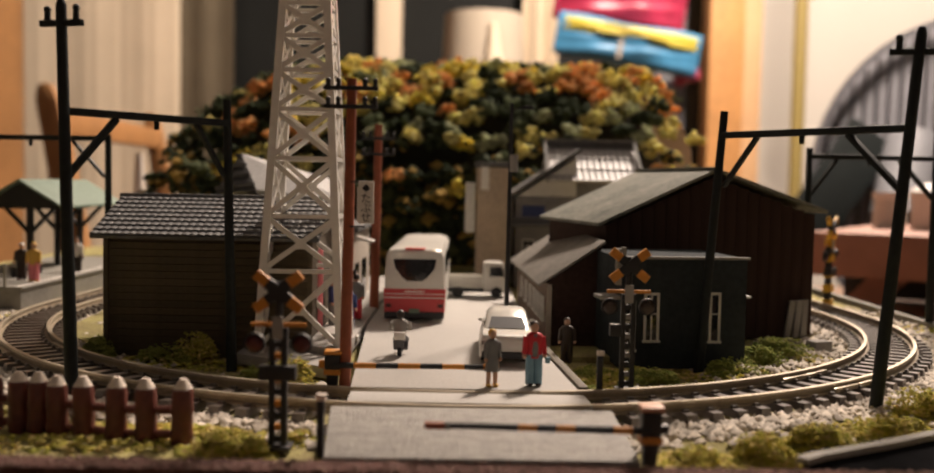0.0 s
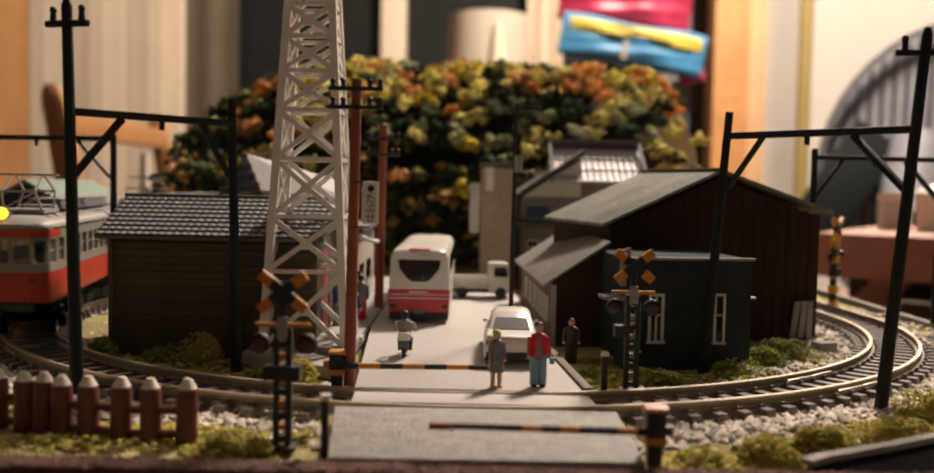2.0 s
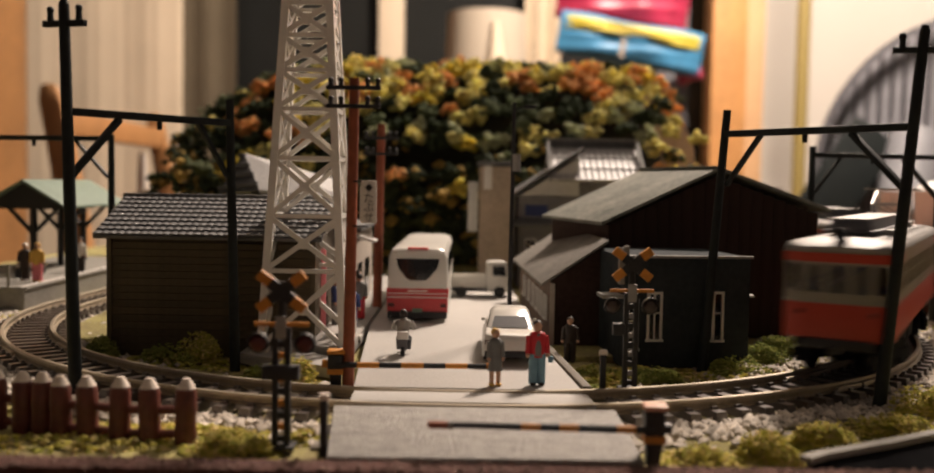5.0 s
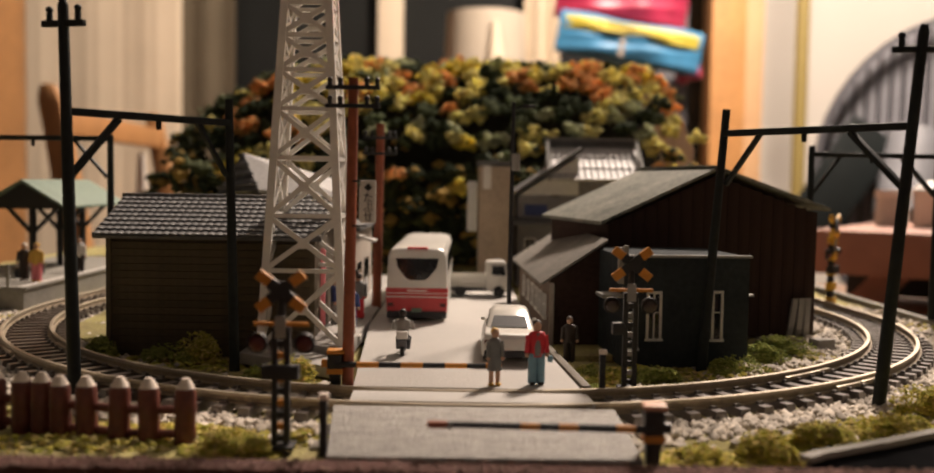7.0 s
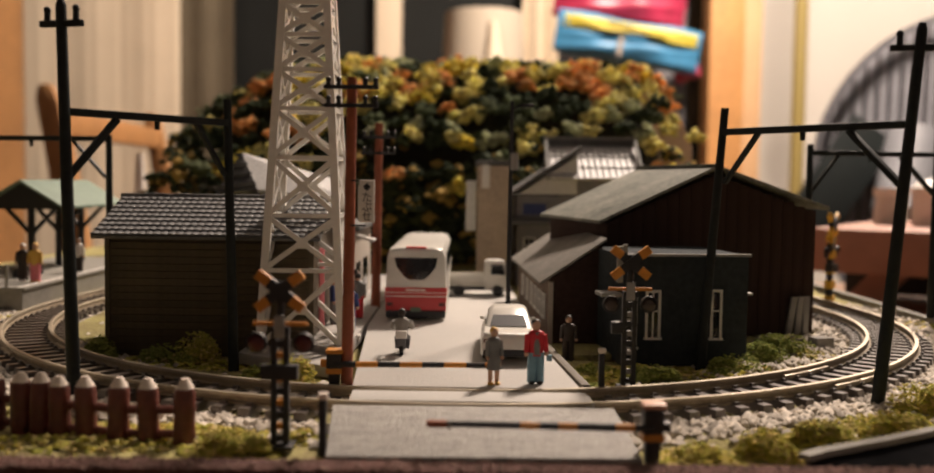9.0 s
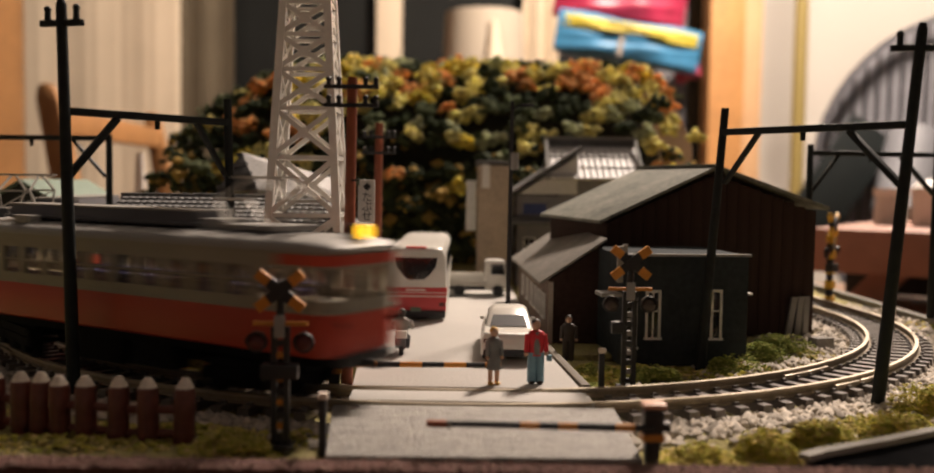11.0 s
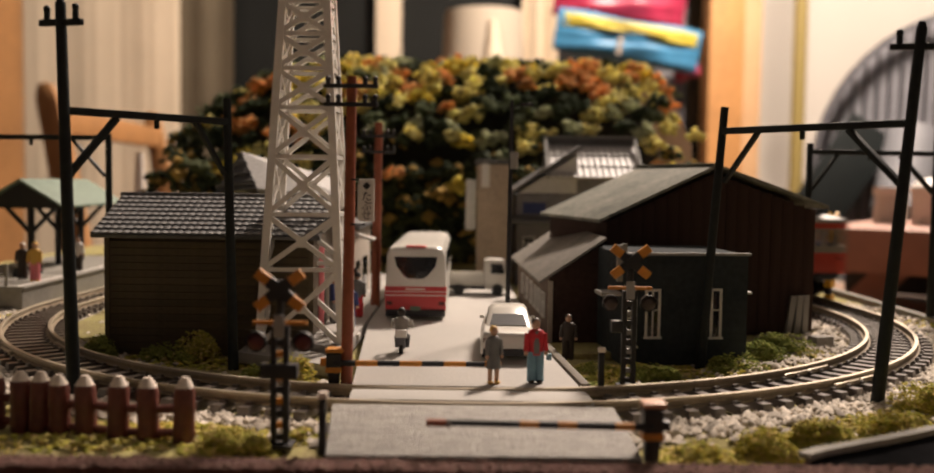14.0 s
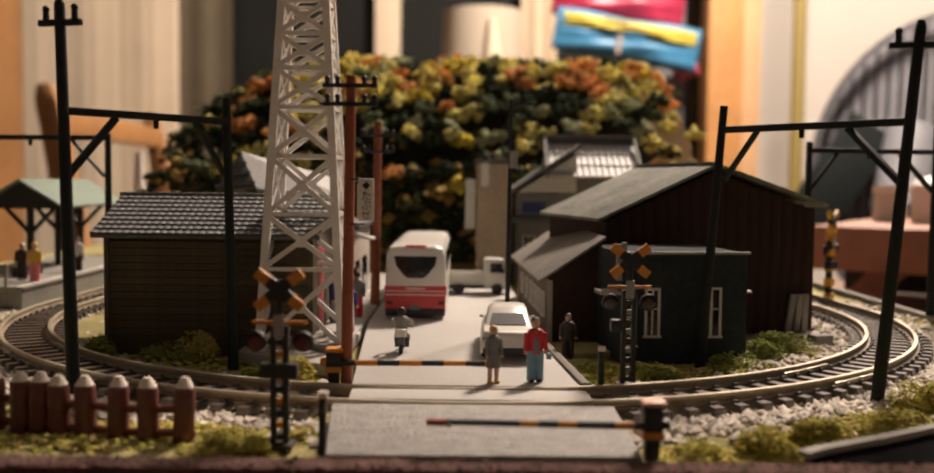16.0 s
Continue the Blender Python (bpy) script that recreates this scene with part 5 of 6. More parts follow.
    window_part(a, -9.0, -0.1, 7.4, 1.9, 9.0, 0, 0)
    part("side_canopy", Shape().box((-12.2, 3, 12.4), (4.2, 5, 0.7)), M_GREYROOF, a, bevel=0.1)
    part("side_sill", Shape().box((13.6, 3, 12.4), (2.2, 1.6, 0.4)), M_TRIM, a)
    part("chimney_pipe", Shape().box((-11.0, 0.6, 18.0), (1.0, 1.2, 6.6)).box((-10.1, 0.6, 20.4), (0.8, 1.0, 2.4)), M_PLATFORM, a, "grey square vent pipe", bevel=0.1)


def village():
    # tile-roofed signal house beside the tower
    tiled_house(-47.2, 190.5, 37.6, 27.6, -2.0, 19.4, 26.2, 3.2, M_SIDING, M_TILE, "dark brown boarded house with grey tiled roof", side=2.0)
    h = thing("hipped_house", (-44, 243, -2), "dark house with pale hipped roof behind the tower", "house", "village houses")
    part("wall", Shape().box((0, 2, 13.5), (23, 19, 28)), M_HOUSEDARK, h, smooth=0)
    peak, left, right, low, back = (-13.4, 2, 38.8), (-6.4, -11.5, 29.6), (13.2, 2, 31.6), (15.2, -11.5, 27.6), (2, 14, 30)
    part("hip_slope", Shape().add([peak, left, low, right, *[(x, y + 0.3, z - 0.9) for x, y, z in (peak, left, low, right)]], [(0, 1, 2, 3), (7, 6, 5, 4), (0, 4, 5, 1), (1, 5, 6, 2), (2, 6, 7, 3), (3, 7, 4, 0)]), M_PALEROOF, h, "pale sheet roof slope", smooth=0)
    part("back_slope", Shape().add([peak, right, back, (-14, 13, 29), (0, 4, 29)], [(0, 1, 2), (0, 2, 3), (0, 3, 4), (0, 4, 1), (1, 4, 3, 2)]), M_TILE, h, smooth=0)
    part("side_slope", Shape().add([peak, left, (-17.2, -9, 28.4), (-18.2, 3, 28.6), (-9, 3, 28)], [(0, 2, 1), (0, 3, 2), (0, 4, 3), (0, 1, 4), (1, 2, 3, 4)]), M_TILE, h, "dark tiled side slope", smooth=0)
    for t in (0.12, 0.38, 0.64, 0.9):
        a = Vector(peak).lerp(Vector((-17.2, -9, 28.4)), t)
        part("tile_course", Shape().bar(a + Vector((-0.3, -0.4, 0.4)), Vector(peak).lerp(Vector(left), t) + Vector((0, -0.4, 0.5)), 0.9, 0.9), M_TILE, h)
    s = thing("shop", (-27.4, 222, 0.55), "pale shop front with striped awning on the pavement", "shop")
    part("wall", Shape().box((-3, 18, 9), (9, 40, 18)), M_HOUSEWALL, s, bevel=0.2)
    part("roof", Shape().box((-3, 18, 18.5), (12, 42, 1.2)), M_TILE, s, bevel=0.2)
    part("awning", Shape().box((3.0, -0.4, 16.6), (7, 6, 0.6), (0, 14, 0)), M_WHITE, s, "white awning", bevel=0.1)
    part("door", Shape().box((1.6, 8, 5), (0.4, 7, 10)), M_DARKGLASS, s)
    part("door", Shape().box((1.6, 24, 5), (0.4, 9, 10)), M_DARKGLASS, s)
    b = thing("pink_banner", (-29.6, 186, -0.4), "pink upright banner on a slim post", "banner")
    part("post", Shape().cyl((-1.5, 0, 0), (-1.5, 0, 19), 0.3, n=8), M_TOWER, b)
    part("cloth", Shape().box((-0.1, 0, 9.6), (1.5, 0.35, 17)).box((1.55, 0.1, 9.2), (1.2, 0.3, 16)), M_PINK, b, "pink cloth strips", bevel=0.08)
    # houses beyond the road
    h = tiled_house(39.4, 309, 22, 26, -2, 31.5, 42.0, 3.0, M_HOUSEDARK, M_PALEROOF, "two-storey dark house with pale tiled roof", boards=False, cols=14, rows=3, cap=M_TILE, cap_h=4.5)
    part("ridge_tiles", Shape().box((0, -0.2, 46.6), (29.6, 1.8, 0.7)), M_GREYROOF, h, "pale ridge tiles")
    for e in (-1, 1):
        part("verge", Shape().bar((e * 14.2, -0.6, 46.2), (e * 14.6, -17.0, 33.4), 1.0, 1.0), M_GREYROOF, h, "pale verge tiles")
    g = thing("gabled_house", (24.5, 305, -2), "grey gabled house with dark lower storey", "house", "village houses")
    part("wall", Shape().prism([(-9, -0.5), (9, -0.5), (9, 28), (0, 28), (-9, 28)], -10, 20), M_HOUSEDARK, g, smooth=0)
    part("gable", Shape().prism([(-8.4, 28.6), (9.5, 28.6), (9.5, 40.5)], -10.4, 18), M_TRIM, g, "pale grey gable wall", smooth=0)
    part("roof_slope", Shape().prism([(-10.8, 28.2), (10.6, 42.4), (10.6, 43.6), (-10.8, 29.2)], -11.6, 20), M_TILE, g, bevel=0.1)
    part("lower_roof", Shape().box((0, -12, 20.5), (22, 6, 0.9), (16, 0, 0)), M_TILE, g, bevel=0.1)
    for x in (-5, 1, 6):
        window_part(g, x, -10.2, 12.6, 3.4, 5.0, 0, 1)
    part("blue_panel", Shape().box((-3.5, -10.3, 24), (7, 0.4, 3.4)), M_NAVY, g, "dark blue panel")
    p = thing("plaster_house", (8.4, 300, -1), "brown plastered narrow house at the road end", "house", "village houses")
    part("wall", Shape().box((0, 0, 18), (10, 24, 36)), M_PLASTER, p, bevel=0.2)
    part("roof", Shape().box((0, 0, 36.9), (11.4, 25.4, 1.4)), M_TILE, p, bevel=0.2)
    part("sign_board", Shape().box((-2.6, -12.4, 33), (2.4, 0.5, 7.4)), M_WHITE, p, "white vertical sign board", bevel=0.1)
    part("sign_board", Shape().box((-7.0, -12.6, 24), (3.0, 0.5, 15)), M_TRIM, p, "grey vertical sign board", bevel=0.1)
    # slim street lamp and the far wooden pole
    l = thing("street_lamp", (8.5, 190, -0.5), "slim dark street lamp beside the road", "street lamp")
    part("pole", Shape().cyl((0, 0, 0), (0.3, 0, 46.5), 0.5, 0.36, 10), M_BLACK, l)
    part("arm", Shape().bar((0.3, 0, 45), (2.6, 0, 46), 0.35), M_BLACK, l)
    part("lamp_head", Shape().box((3.4, 0, 45.7), (2.4, 0.9, 0.6)), M_BLACK, l, bevel=0.1)
    part("transformer", Shape().cyl((0.9, -0.6, 33), (0.9, -0.6, 36.4), 0.8, n=12), M_ROOFSILVER, l)
    utility_pole(-21.2, 226, 0.5, 43.5, 1.0, (36.5, 40.2), "red-brown wooden utility pole on the pavement", False)


# ---------------------------------------------------------------- vehicles
def wheel_parts(parent, spots, r, w):
    for x, y in spots:
        t = part("wheel", Shape().cyl((x - w / 2, y, r), (x + w / 2, y, r), r, n=18), M_BLACK, parent, "black tyre")
        part("hub", Shape().cyl((x - w / 2 - 0.06, y, r), (x + w / 2 + 0.06, y, r), r * 0.55, n=14), M_ROOFSILVER, t)


def bus():
    b = thing("bus", (-10.6, 205.5, 0), "white coach with red rear band on the road", "bus")
    W, L, H = 6.55, 62, 15.9
    def sec(y, k=1.0, top=H, zb=1.1):
        w = W * k
        return [(-w, y, zb), (w, y, zb), (w * 1.0, y, 9), (w * 0.97, y, top - 1.8), (w * 0.86, y, top - 0.35), (w * 0.6, y, top), (-w * 0.6, y, top), (-w * 0.86, y, top - 0.35), (-w * 0.97, y, top - 1.8), (-w * 1.0, y, 9)]
    part("body", Shape().loft([sec(0, 0.955, H - 0.9), sec(0.5, 0.99, H - 0.25), sec(1.6), sec(L - 2), sec(L, 0.94, H - 1.5)]), M_CARWHITE, b, "glossy white coach body", smooth=50)
    part("red_band", Shape().prism([(-6.5, 1.9), (6.5, 1.9), (6.68, 7.2), (-6.68, 7.2)], -0.14, 1.2), M_RED, b, "red rear band", bevel=0.1)
    part("white_line", Shape().box((0, -0.16, 5.3), (12.9, 0.12, 0.22)), M_WHITE, b)
    part("white_line", Shape().box((0, -0.16, 6.1), (12.9, 0.12, 0.16)), M_WHITE, b)
    part("rear_window", Shape().prism([(-4.6, 13.6), (-4.2, 11.6), (-2.6, 9.6), (-1.6, 8.9), (1.6, 8.9), (2.6, 9.6), (4.2, 11.6), (4.6, 13.6)], -0.16, 0.4), M_DARKGLASS, b, "dark curved rear window")
    part("writing_bar", Shape().box((0, -0.18, 6.65), (4.2, 0.1, 0.3)), M_WHITE, b, "white writing bar")
    part("roof_mark", Shape().box((0, 1.2, H - 0.1), (4.4, 2.6, 0.3)), M_RED, b, "red mark on the roof edge", bevel=0.1)
    part("bumper", Shape().box((0, -0.1, 1.5), (12.8, 0.9, 1.5)), M_BLACK, b, bevel=0.2)
    part("plate", Shape().box((0, -0.6, 2.5), (2.2, 0.1, 0.9)), M_GREENROOF, b, "green plate")
    for e in (-5.6, 5.6):
        part("tail_lamp", Shape().box((e, -0.2, 3.6), (1.2, 0.16, 0.8)), M_BULB, b, "dark red tail lamp")
    for e in (-1, 1):
        part("side_window", Shape().box((e * W, 30, 12.2), (0.12, 50, 4.2)), M_DARKGLASS, b)
    wheel_parts(b, [(-5.4, 12), (5.4, 12), (-5.4, 48), (5.4, 48)], 2.6, 1.8)


def sedan():
    c = thing("sedan", (7.4, 157.6, 0, 0, 0, -1.5), "white sedan seen from behind on the road", "car")
    W = 4.7
    def ring(y, w, zb, zt, k=0.9):
        return [(-w, y, zb), (w, y, zb), (w * 1.02, y, (zb + zt) / 2), (w * k, y, zt), (-w * k, y, zt), (-w * 1.02, y, (zb + zt) / 2)]
    part("body", Shape().loft([ring(-0.2, W * 0.90, 1.8, 3.9, 0.93), ring(0.1, W * 0.96, 1.4, 4.7, 0.92), ring(0.9, W * 0.99, 1.2, 5.15, 0.88), ring(4, W, 1.1, 5.35, 0.86), ring(12, W * 1.01, 1.1, 5.4, 0.88), ring(20, W, 1.1, 5.2, 0.88), ring(26.4, W * 0.97, 1.2, 4.4), ring(27.6, W * 0.86, 1.6, 3.6)]), M_CARWHITE, c, "glossy white body", smooth=50)
    def hoop(z, y0, y1, w, n=6):
        return [(-w * 0.9, y0, z), (w * 0.9, y0, z), (w, y0 + 0.9, z), (w, y1 - 0.9, z), (w * 0.9, y1, z), (-w * 0.9, y1, z), (-w, y1 - 0.9, z), (-w, y0 + 0.9, z)]
    part("cabin", Shape().loft([hoop(5.1, 4.4, 20.5, 4.0), hoop(6.2, 6.6, 18.7, 3.75), hoop(7.3, 8.9, 16.9, 3.4), hoop(7.9, 10.2, 15.8, 2.9), hoop(8.15, 11.2, 14.8, 2.2)]), M_CARWHITE, c, smooth=50)
    part("rear_window", Shape().loft([[(-3.2, 5.0, 5.55), (3.2, 5.0, 5.55), (3.1, 5.9, 5.55), (-3.1, 5.9, 5.55)], [(-2.7, 8.1, 7.05), (2.7, 8.1, 7.05), (2.65, 9.0, 7.05), (-2.65, 9.0, 7.05)]]), M_CARGLASS, c, "dark rear window", smooth=0)
    for e in (-1, 1):
        part("side_window", Shape().loft([[(e * 3.8, 7.8, 5.5), (e * 4.0, 7.8, 5.5), (e * 4.0, 18, 5.5), (e * 3.8, 18, 5.5)], [(e * 3.4, 9.8, 7.1), (e * 3.58, 9.8, 7.1), (e * 3.58, 16, 7.1), (e * 3.4, 16, 7.1)]]), M_DARKGLASS, c, "dark side window", smooth=0)
        part("tail_lamp", Shape().box((e * 3.5, -0.05, 3.7), (1.5, 0.25, 0.8)), M_BULB, c, "dark red tail lamp", bevel=0.05)
        part("mirror", Shape().box((e * 4.7, 17.4, 5.2), (0.7, 0.4, 0.5)), M_CARWHITE, c)
    part("bumper", Shape().box((0, -0.15, 1.8), (8.5, 0.8, 1.1)), M_BLACK, c, "black rear bumper", bevel=0.15)
    part("plate", Shape().box((0, -0.1, 3.0), (1.9, 0.15, 0.8)), M_ROOFSILVER, c, "pale plate")
    wheel_parts(c, [(-3.9, 5), (3.9, 5), (-3.9, 22), (3.9, 22)], 1.7, 1.1)


def small_truck():
    t = thing("small_truck", (3.6, 256, 0), "white small pickup truck standing across the road end", "truck")
    part("cab", Shape().prism([(1.5, 1.6), (8.0, 1.6), (7.8, 4.6), (6.9, 8.9), (6.2, 9.4), (2.0, 9.4), (1.5, 8.9)], -3.8, 3.8), M_CARWHITE, t, bevel=0.7)
    part("bed", Shape().box((-3.4, 0, 3.0), (9.6, 7.6, 1.0)).box((-3.4, -3.6, 4.4), (9.6, 0.4, 2.4)).box((-3.4, 3.6, 4.4), (9.6, 0.4, 2.4)).box((-8.0, 0, 4.4), (0.4, 7.6, 2.4)), M_CARWHITE, t, bevel=0.08)
    part("side_window", Shape().prism([(3.2, 5.7), (6.9, 5.7), (6.3, 8.3), (3.2, 8.3)], -3.9, -3.7), M_DARKGLASS, t)
    part("windscreen", Shape().box((7.4, 0, 7.0), (0.3, 6.4, 3.2), (0, -12, 0)), M_DARKGLASS, t)
    part("chassis", Shape().box((-0.5, 0, 1.9), (15, 5, 1.0)), M_BLACK, t)
    for x in (-5.2, 5.0):
        for y in (-3.2, 3.2):
            part("wheel", Shape().cyl((x, y - 0.6, 1.5), (x, y + 0.6, 1.5), 1.5, n=16), M_BLACK, t, "black tyre")


# ---------------------------------------------------------------- painted figurines (one plain mesh each)
def figurine(x, y, z, rz, h, coat, legs, hair, label, skirt=False, wide=1.0, shirt=None):
    k = h / 9.7
    s = Shape()
    s.cur = 1
    for e in (-0.62, 0.62):
        s.cyl((e * k, 0, 0.3 * k), (e * 0.9 * k, 0, 4.8 * k), (0.36 if skirt else 0.66) * k, (0.5 if skirt else 0.74) * k, 10)
    s.cur = 2
    for e in (-0.62, 0.62):
        s.ball((e * k, -0.15 * k, 0.3 * k), (0.5 * k, 0.85 * k, 0.32 * k), 10, 6)
    s.cur = 0
    if skirt:
        s.cyl((0, 0, 2.7 * k), (0, 0, 5.4 * k), 1.3 * k, 0.95 * k, 14)
    w = wide
    s.loft([[(a * k * w * math.cos(t), b * k * math.sin(t), zz * k) for t in [2 * math.pi * j / 12 for j in range(12)]] for zz, a, b in ((4.3, 1.25, 0.85), (5.6, 1.2, 0.8), (7.2, 1.45, 0.9), (7.9, 1.2, 0.75), (8.15, 0.5, 0.45))])
    for e in (-1, 1):
        s.cyl((e * 1.3 * k * w, 0, 7.5 * k), (e * 1.6 * k * w, -0.3 * k, 4.9 * k), 0.48 * k, 0.38 * k, 10)
    s.cur = 3
    s.ball((0, 0, 8.9 * k), (0.68 * k, 0.72 * k, 0.85 * k), 12, 8)
    for e in (-1, 1):
        s.ball((e * 1.62 * k * w, -0.35 * k, 4.6 * k), 0.36 * k, 8, 6)
    s.cur = 2
    s.ball((0, 0.14 * k, 9.12 * k), (0.74 * k, 0.74 * k, 0.72 * k), 12, 8)
    if shirt:
        s.cur = 4
        s.loft([[(a * k * math.cos(t), (b * math.sin(t) - 0.42) * k, zz * k) for t in [2 * math.pi * j / 10 for j in range(10)]] for zz, a, b in ((4.5, 0.6, 0.5), (6.4, 0.62, 0.5), (7.9, 0.4, 0.4))])
        s.cur = 5
        s.box((1.95 * k, -0.5 * k, 4.0 * k), (0.7 * k, 0.6 * k, 0.9 * k))
    return solid("figurine", s, [coat, legs, hair, M_SKIN] + ([shirt, legs] if shirt else []), (x, y, z, 0, 0, rz), label, "figurine", "painted figurines", smooth=60)


def figurines():
    figurine(10.7, 142.2, -0.05, 8, 9.7, M_JACKET, M_JEANS, M_HAIR, "painted figurine in open red jacket and blue trousers", wide=0.95, shirt=M_GREYCOAT)
    figurine(4.4, 141.2, -0.05, 20, 8.6, M_GREYCOAT, M_SKIN, M_MUSTARD, "painted figurine in long grey coat", True, 0.8)
    figurine(18.7, 171, -1.9, 0, 8.2, M_HAIR, M_HAIR, M_HAIR, "dark painted figurine by the shed")
    figurine(-22.6, 186.5, 0.5, 30, 9.6, M_NAVY, M_NAVY, M_HAIR, "painted figurine in navy clothes on the pavement")
    figurine(-23.0, 204, 0.5, 200, 9.8, M_GREYCOAT, M_JACKET, M_HAIR, "painted figurine in grey and red on the pavement")
    figurine(-24.4, 214, 0.5, 90, 9.6, M_WHITE, M_NAVY, M_HAIR, "painted figurine in white top on the pavement")
    figurine(-27.0, 196, 0.5, 90, 9.6, M_NAVY, M_GREYCOAT, M_HAIR, "painted figurine in dark blue on the pavement")
    figurine(-108.0, 240, 3.4, 0, 9.9, M_MUSTARD, M_PINK, M_MUSTARD, "painted figurine in yellow shirt on the platform")
    figurine(-112.5, 243, 3.4, 0, 9.5, M_HAIR, M_HAIR, M_WHITE, "painted figurine in black on the platform")
    figurine(-108.5, 268, 3.4, 0, 9.6, M_WHITE, M_HAIR, M_HAIR, "painted figurine in white top on the platform")
    # rider on a scooter: two things, the rider seated on it
    m = thing("scooter", (-10.9, 164.6, 0), "grey and white motor scooter on the road", "scooter")
    part("rear_wheel", Shape().cyl((-0.35, 0, 0.95), (0.35, 0, 0.95), 0.95, n=16), M_BLACK, m)
    part("front_wheel", Shape().cyl((-0.3, 5.0, 0.95), (0.3, 5.0, 0.95), 0.95, n=16), M_BLACK, m)
    part("seat_body", Shape().loft([[(-0.8, -0.6, 1.2), (0.8, -0.6, 1.2), (0.6, 2.8, 1.0), (-0.6, 2.8, 1.0)], [(-0.75, -0.9, 2.9), (0.75, -0.9, 2.9), (0.6, 2.4, 2.8), (-0.6, 2.4, 2.8)]]), M_FANGREY, m, bevel=0.15)
    part("carrier_box", Shape().box((0, -0.9, 3.7), (1.9, 1.3, 1.3)), M_WHITE, m, "white carrier box", bevel=0.12)
    part("fork", Shape().bar((0, 5.0, 0.9), (0, 4.0, 4.0), 0.4).bar((-1.5, 3.9, 4.2), (1.5, 3.9, 4.2), 0.25), M_BLACK, m)
    s = Shape()
    s.cur = 1
    for e in (-1, 1):
        s.cyl((e * 0.6, 0.6, 3.2), (e * 1.0, 2.8, 2.6), 0.5, 0.45, 10).cyl((e * 1.0, 2.8, 2.6), (e * 0.9, 2.4, 0.7), 0.42, 0.35, 10)
    s.cur = 0
    s.loft([[(a * math.cos(t), b * math.sin(t) + yy, zz) for t in [2 * math.pi * j / 12 for j in range(12)]] for zz, a, b, yy in ((2.9, 1.0, 0.8, 0.5), (4.4, 1.05, 0.8, 0.6), (5.9, 1.35, 0.8, 0.9), (6.4, 0.6, 0.5, 1.0))])
    for e in (-1, 1):
        s.cyl((e * 1.35, 0.9, 5.8), (e * 1.75, 1.9, 4.6), 0.42, 0.38, 10).cyl((e * 1.75, 1.9, 4.6), (e * 1.4, 3.7, 4.3), 0.38, 0.3, 10)
    s.cur = 2
    s.ball((0, 1.0, 7.2), (0.72, 0.8, 0.8), 12, 8)
    solid("figurine", s, [M_WALK, M_FANGREY, M_HAIR], (-10.9, 164.6, 0), "painted rider figurine seated on the scooter", "figurine", "painted figurines", smooth=60)


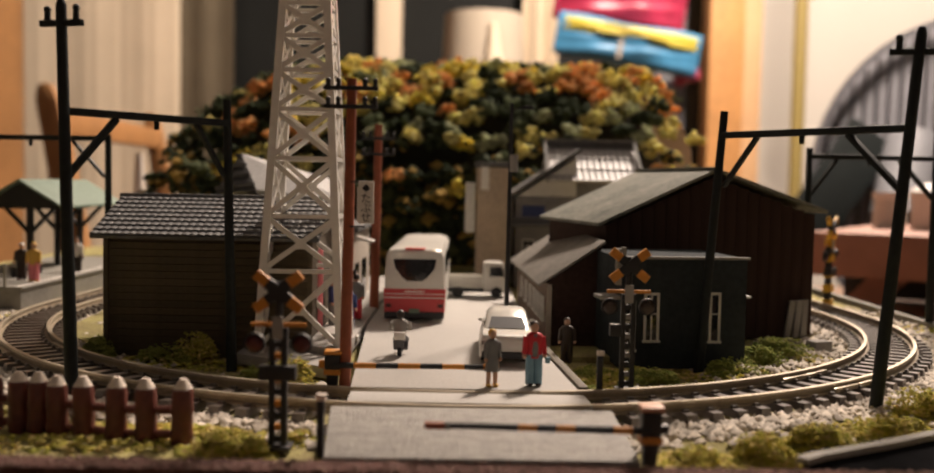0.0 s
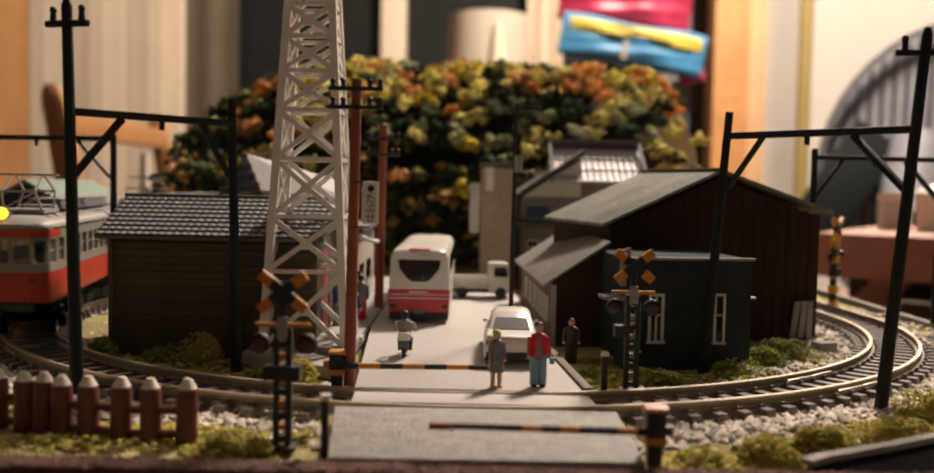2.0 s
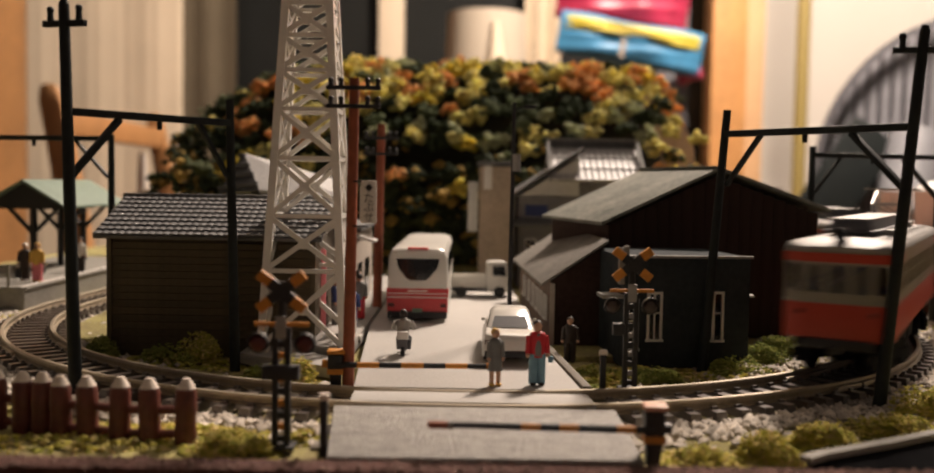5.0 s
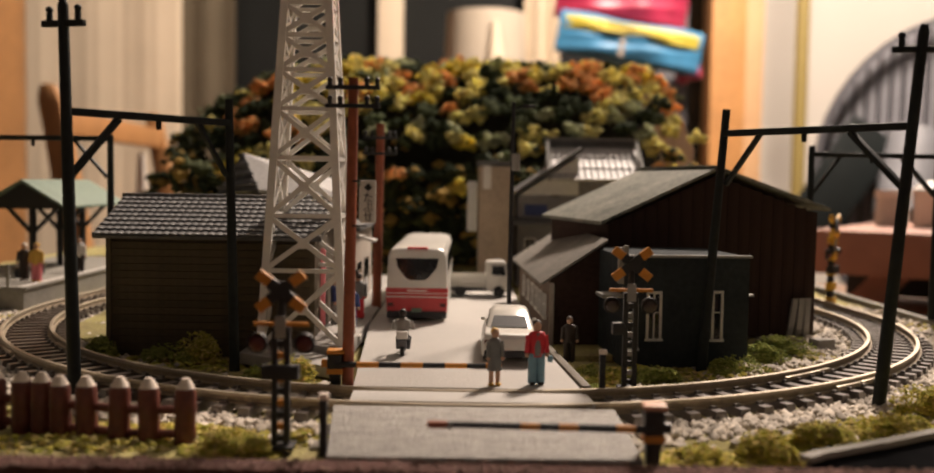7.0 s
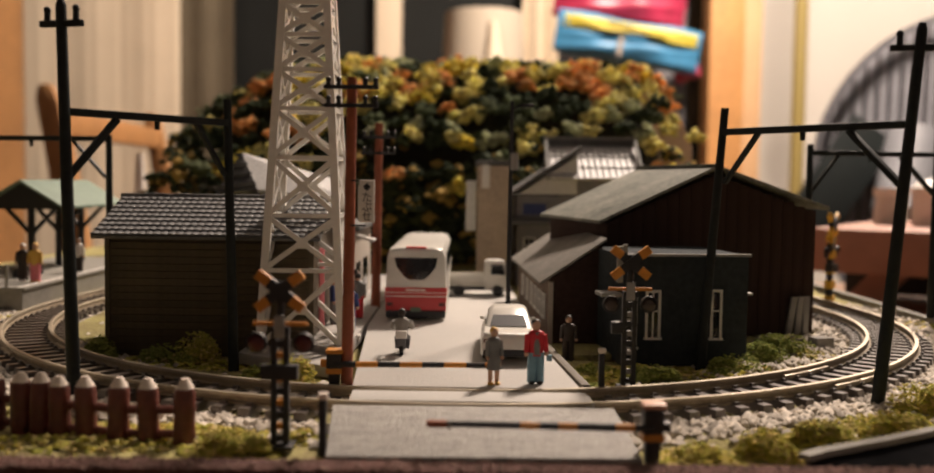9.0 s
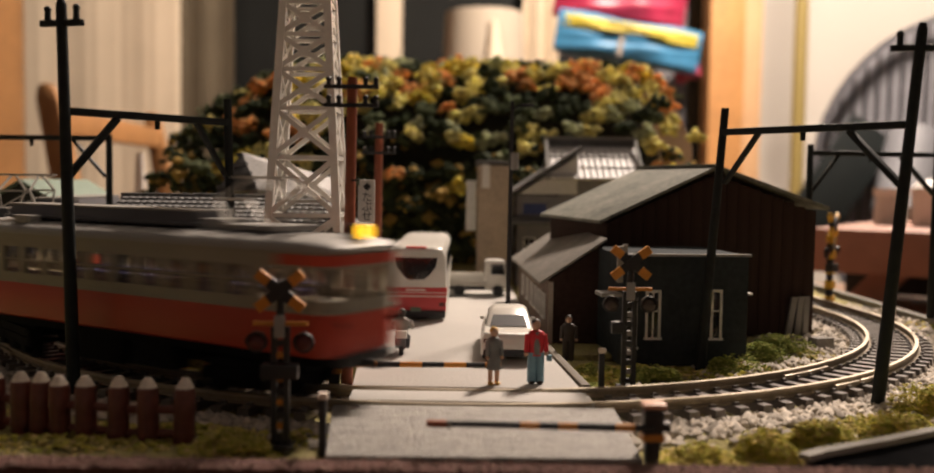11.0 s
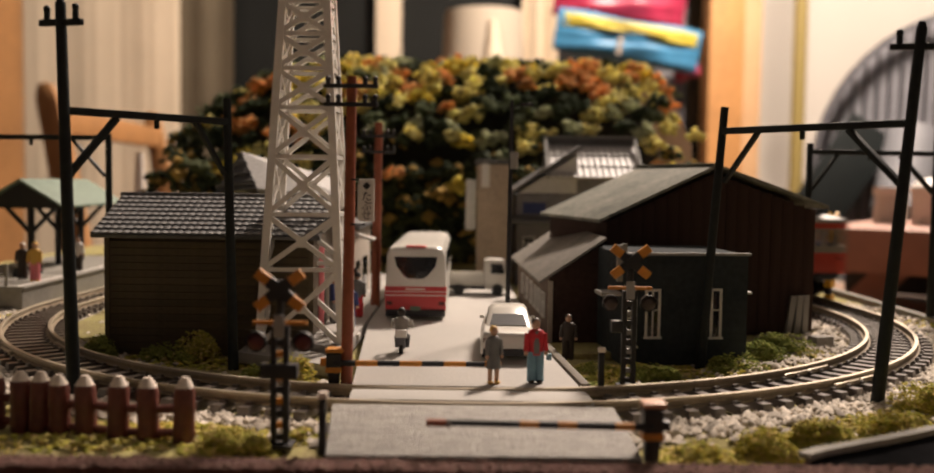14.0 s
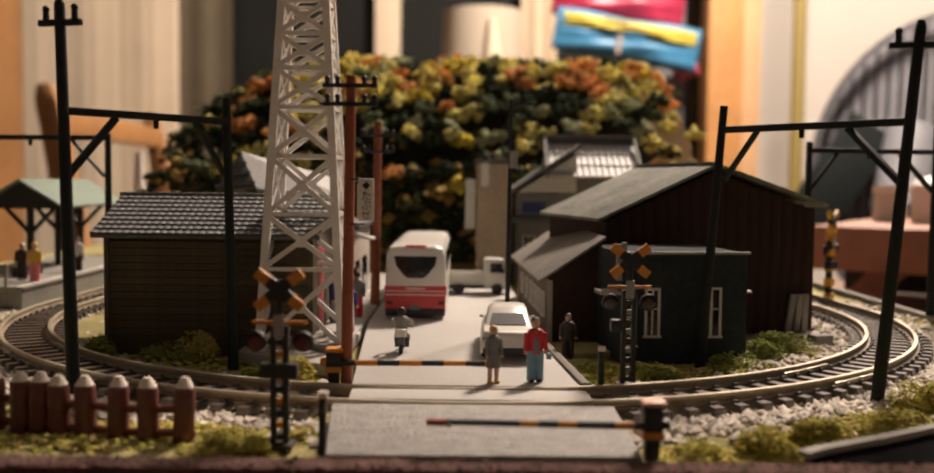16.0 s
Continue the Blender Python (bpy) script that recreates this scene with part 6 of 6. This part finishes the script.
def station():
    p = thing("platform", (-121, 262, -3.2), "pale concrete station platform with ramp", "platform")
    part("slab", Shape().prism([(-16, 0), (15.2, 0), (15.2, 6.0), (15.8, 6.0), (15.8, 6.6), (-16, 6.6)], -34, 60), M_PLATFORM, p, bevel=0.15)
    part("edge_line", Shape().box((14.2, 13, 6.66), (0.8, 94, 0.12)), M_WHITE, p)
    part("end_fence", Shape().cyl((11, -33, 6.6), (11, -33, 12), 0.4).cyl((-12, -33, 6.6), (-12, -33, 12), 0.4).cyl((-12, -33, 11.6), (11, -33, 11.6), 0.3).cyl((-12, -33, 9.4), (11, -33, 9.4), 0.3), M_PLATFORM, p)
    c = thing("platform_canopy", (-122, 287, 3.4), "green-roofed platform canopy on black timber posts", "canopy")
    for y in (-18, 0, 17):
        part("post", Shape().box((0, y, 8.7), (1.5, 1.5, 17.4)), M_BLACK, c, bevel=0.1)
        for e in (-1, 1):
            part("brace", Shape().bar((0, y, 10.4), (e * 7, y, 17.8), 1.0, 1.0), M_BLACK, c)
        part("tie_beam", Shape().box((0, y, 17.9), (19, 1.1, 1.1)), M_BLACK, c)
    part("gable", Shape().prism([(-10.5, 18.3), (10.5, 18.3), (0, 24.9)], -23.5, -22.7), M_BLACK, c)
    for e in (-1, 1):
        part("roof_slope", Shape().prism([(0, 25.7), (e * 12.0, 18.5), (e * 12.0, 17.8), (0, 24.9)], -25, 22), M_GREENROOF, c, "green sheet roof", bevel=0.1)
    b = thing("platform_bench", (-117, 256, 3.4), "low dark bench on the platform", "bench")
    part("seat", Shape().box((0, 0, 2.6), (3, 14, 0.5)), M_SIDING, b)
    part("leg", Shape().box((0, -6, 1.2), (2.4, 0.6, 2.4)), M_BLACK, b)
    part("leg", Shape().box((0, 6, 1.2), (2.4, 0.6, 2.4)), M_BLACK, b)



room()
backdrop_things()
board()
road()
track()
CARS = [railcar("lead railcar in vermilion and warm grey, headlight lit", True), railcar("second railcar in vermilion and warm grey", False)]
turf()
hill()
gantry((-58.3, 142), (-40.0, 165), 55.2, -1.4, 43.6, 39.6, "dark green catenary gantry spanning the track by the fence", -1.1)
gantry((61.9, 142), (42.2, 170), 53.4, 4.6, 43.6, 39.4, "dark green catenary gantry spanning the track by the barn", 3.2)
gantry((-124, 229), (-83.7, 225), 46, 0, 40, 39.0, "dark catenary gantry spanning the station track", arm=False)
gantry((113, 231), (81.0, 227), 46, 0, 40, 38.0, "dark catenary gantry spanning the track behind the barn", arm=False)
crossing_signal(-22.3, 115.3, -2.6, 1.0, "level crossing signal with yellow-black cross by the fence")
crossing_signal(25.4, 147, -1.6, 1.02, "level crossing signal with yellow-black cross by the annex", lens=M_LENSDARK, rung=M_ROOFSILVER)
crossing_signal(98.4, 258, -3.0, 1.2, "distant level crossing signal beside the far track", 52, True)
crossing_gate(21.2, 106.3, -1.4, -2.2, 4.3, 7.0, "lowered crossing gate with yellow-black boom before the track", False)
crossing_gate(-19.4, 142.3, -1.0, 3.6, 3.7, 5.8, "lowered crossing gate with yellow-black boom behind the track", True)
stub_post(-15.9, 107, -1.2, 6.6, "short black marker post beside the road")
stub_post(20.4, 141, -1.6, 6.6, "short black marker post beside the far road")
fence()
utility_pole(-17.6, 142.4, -1.2, 45.2, 0.8, (41.0, 43.7), "red-brown wooden utility pole with white hanging sign")
lattice_tower()
village()
barn()
bus()
sedan()
small_truck()
figurines()
station()


def motions():
    for k, (c, trucks) in enumerate(CARS):
        body, aft, fore = car_rows(lambda t: nose(t) - CAR / 2 - k * (CAR + GAP))
        walk(c, body)
        walk(trucks[0], aft)
        walk(trucks[1], fore)


motions()
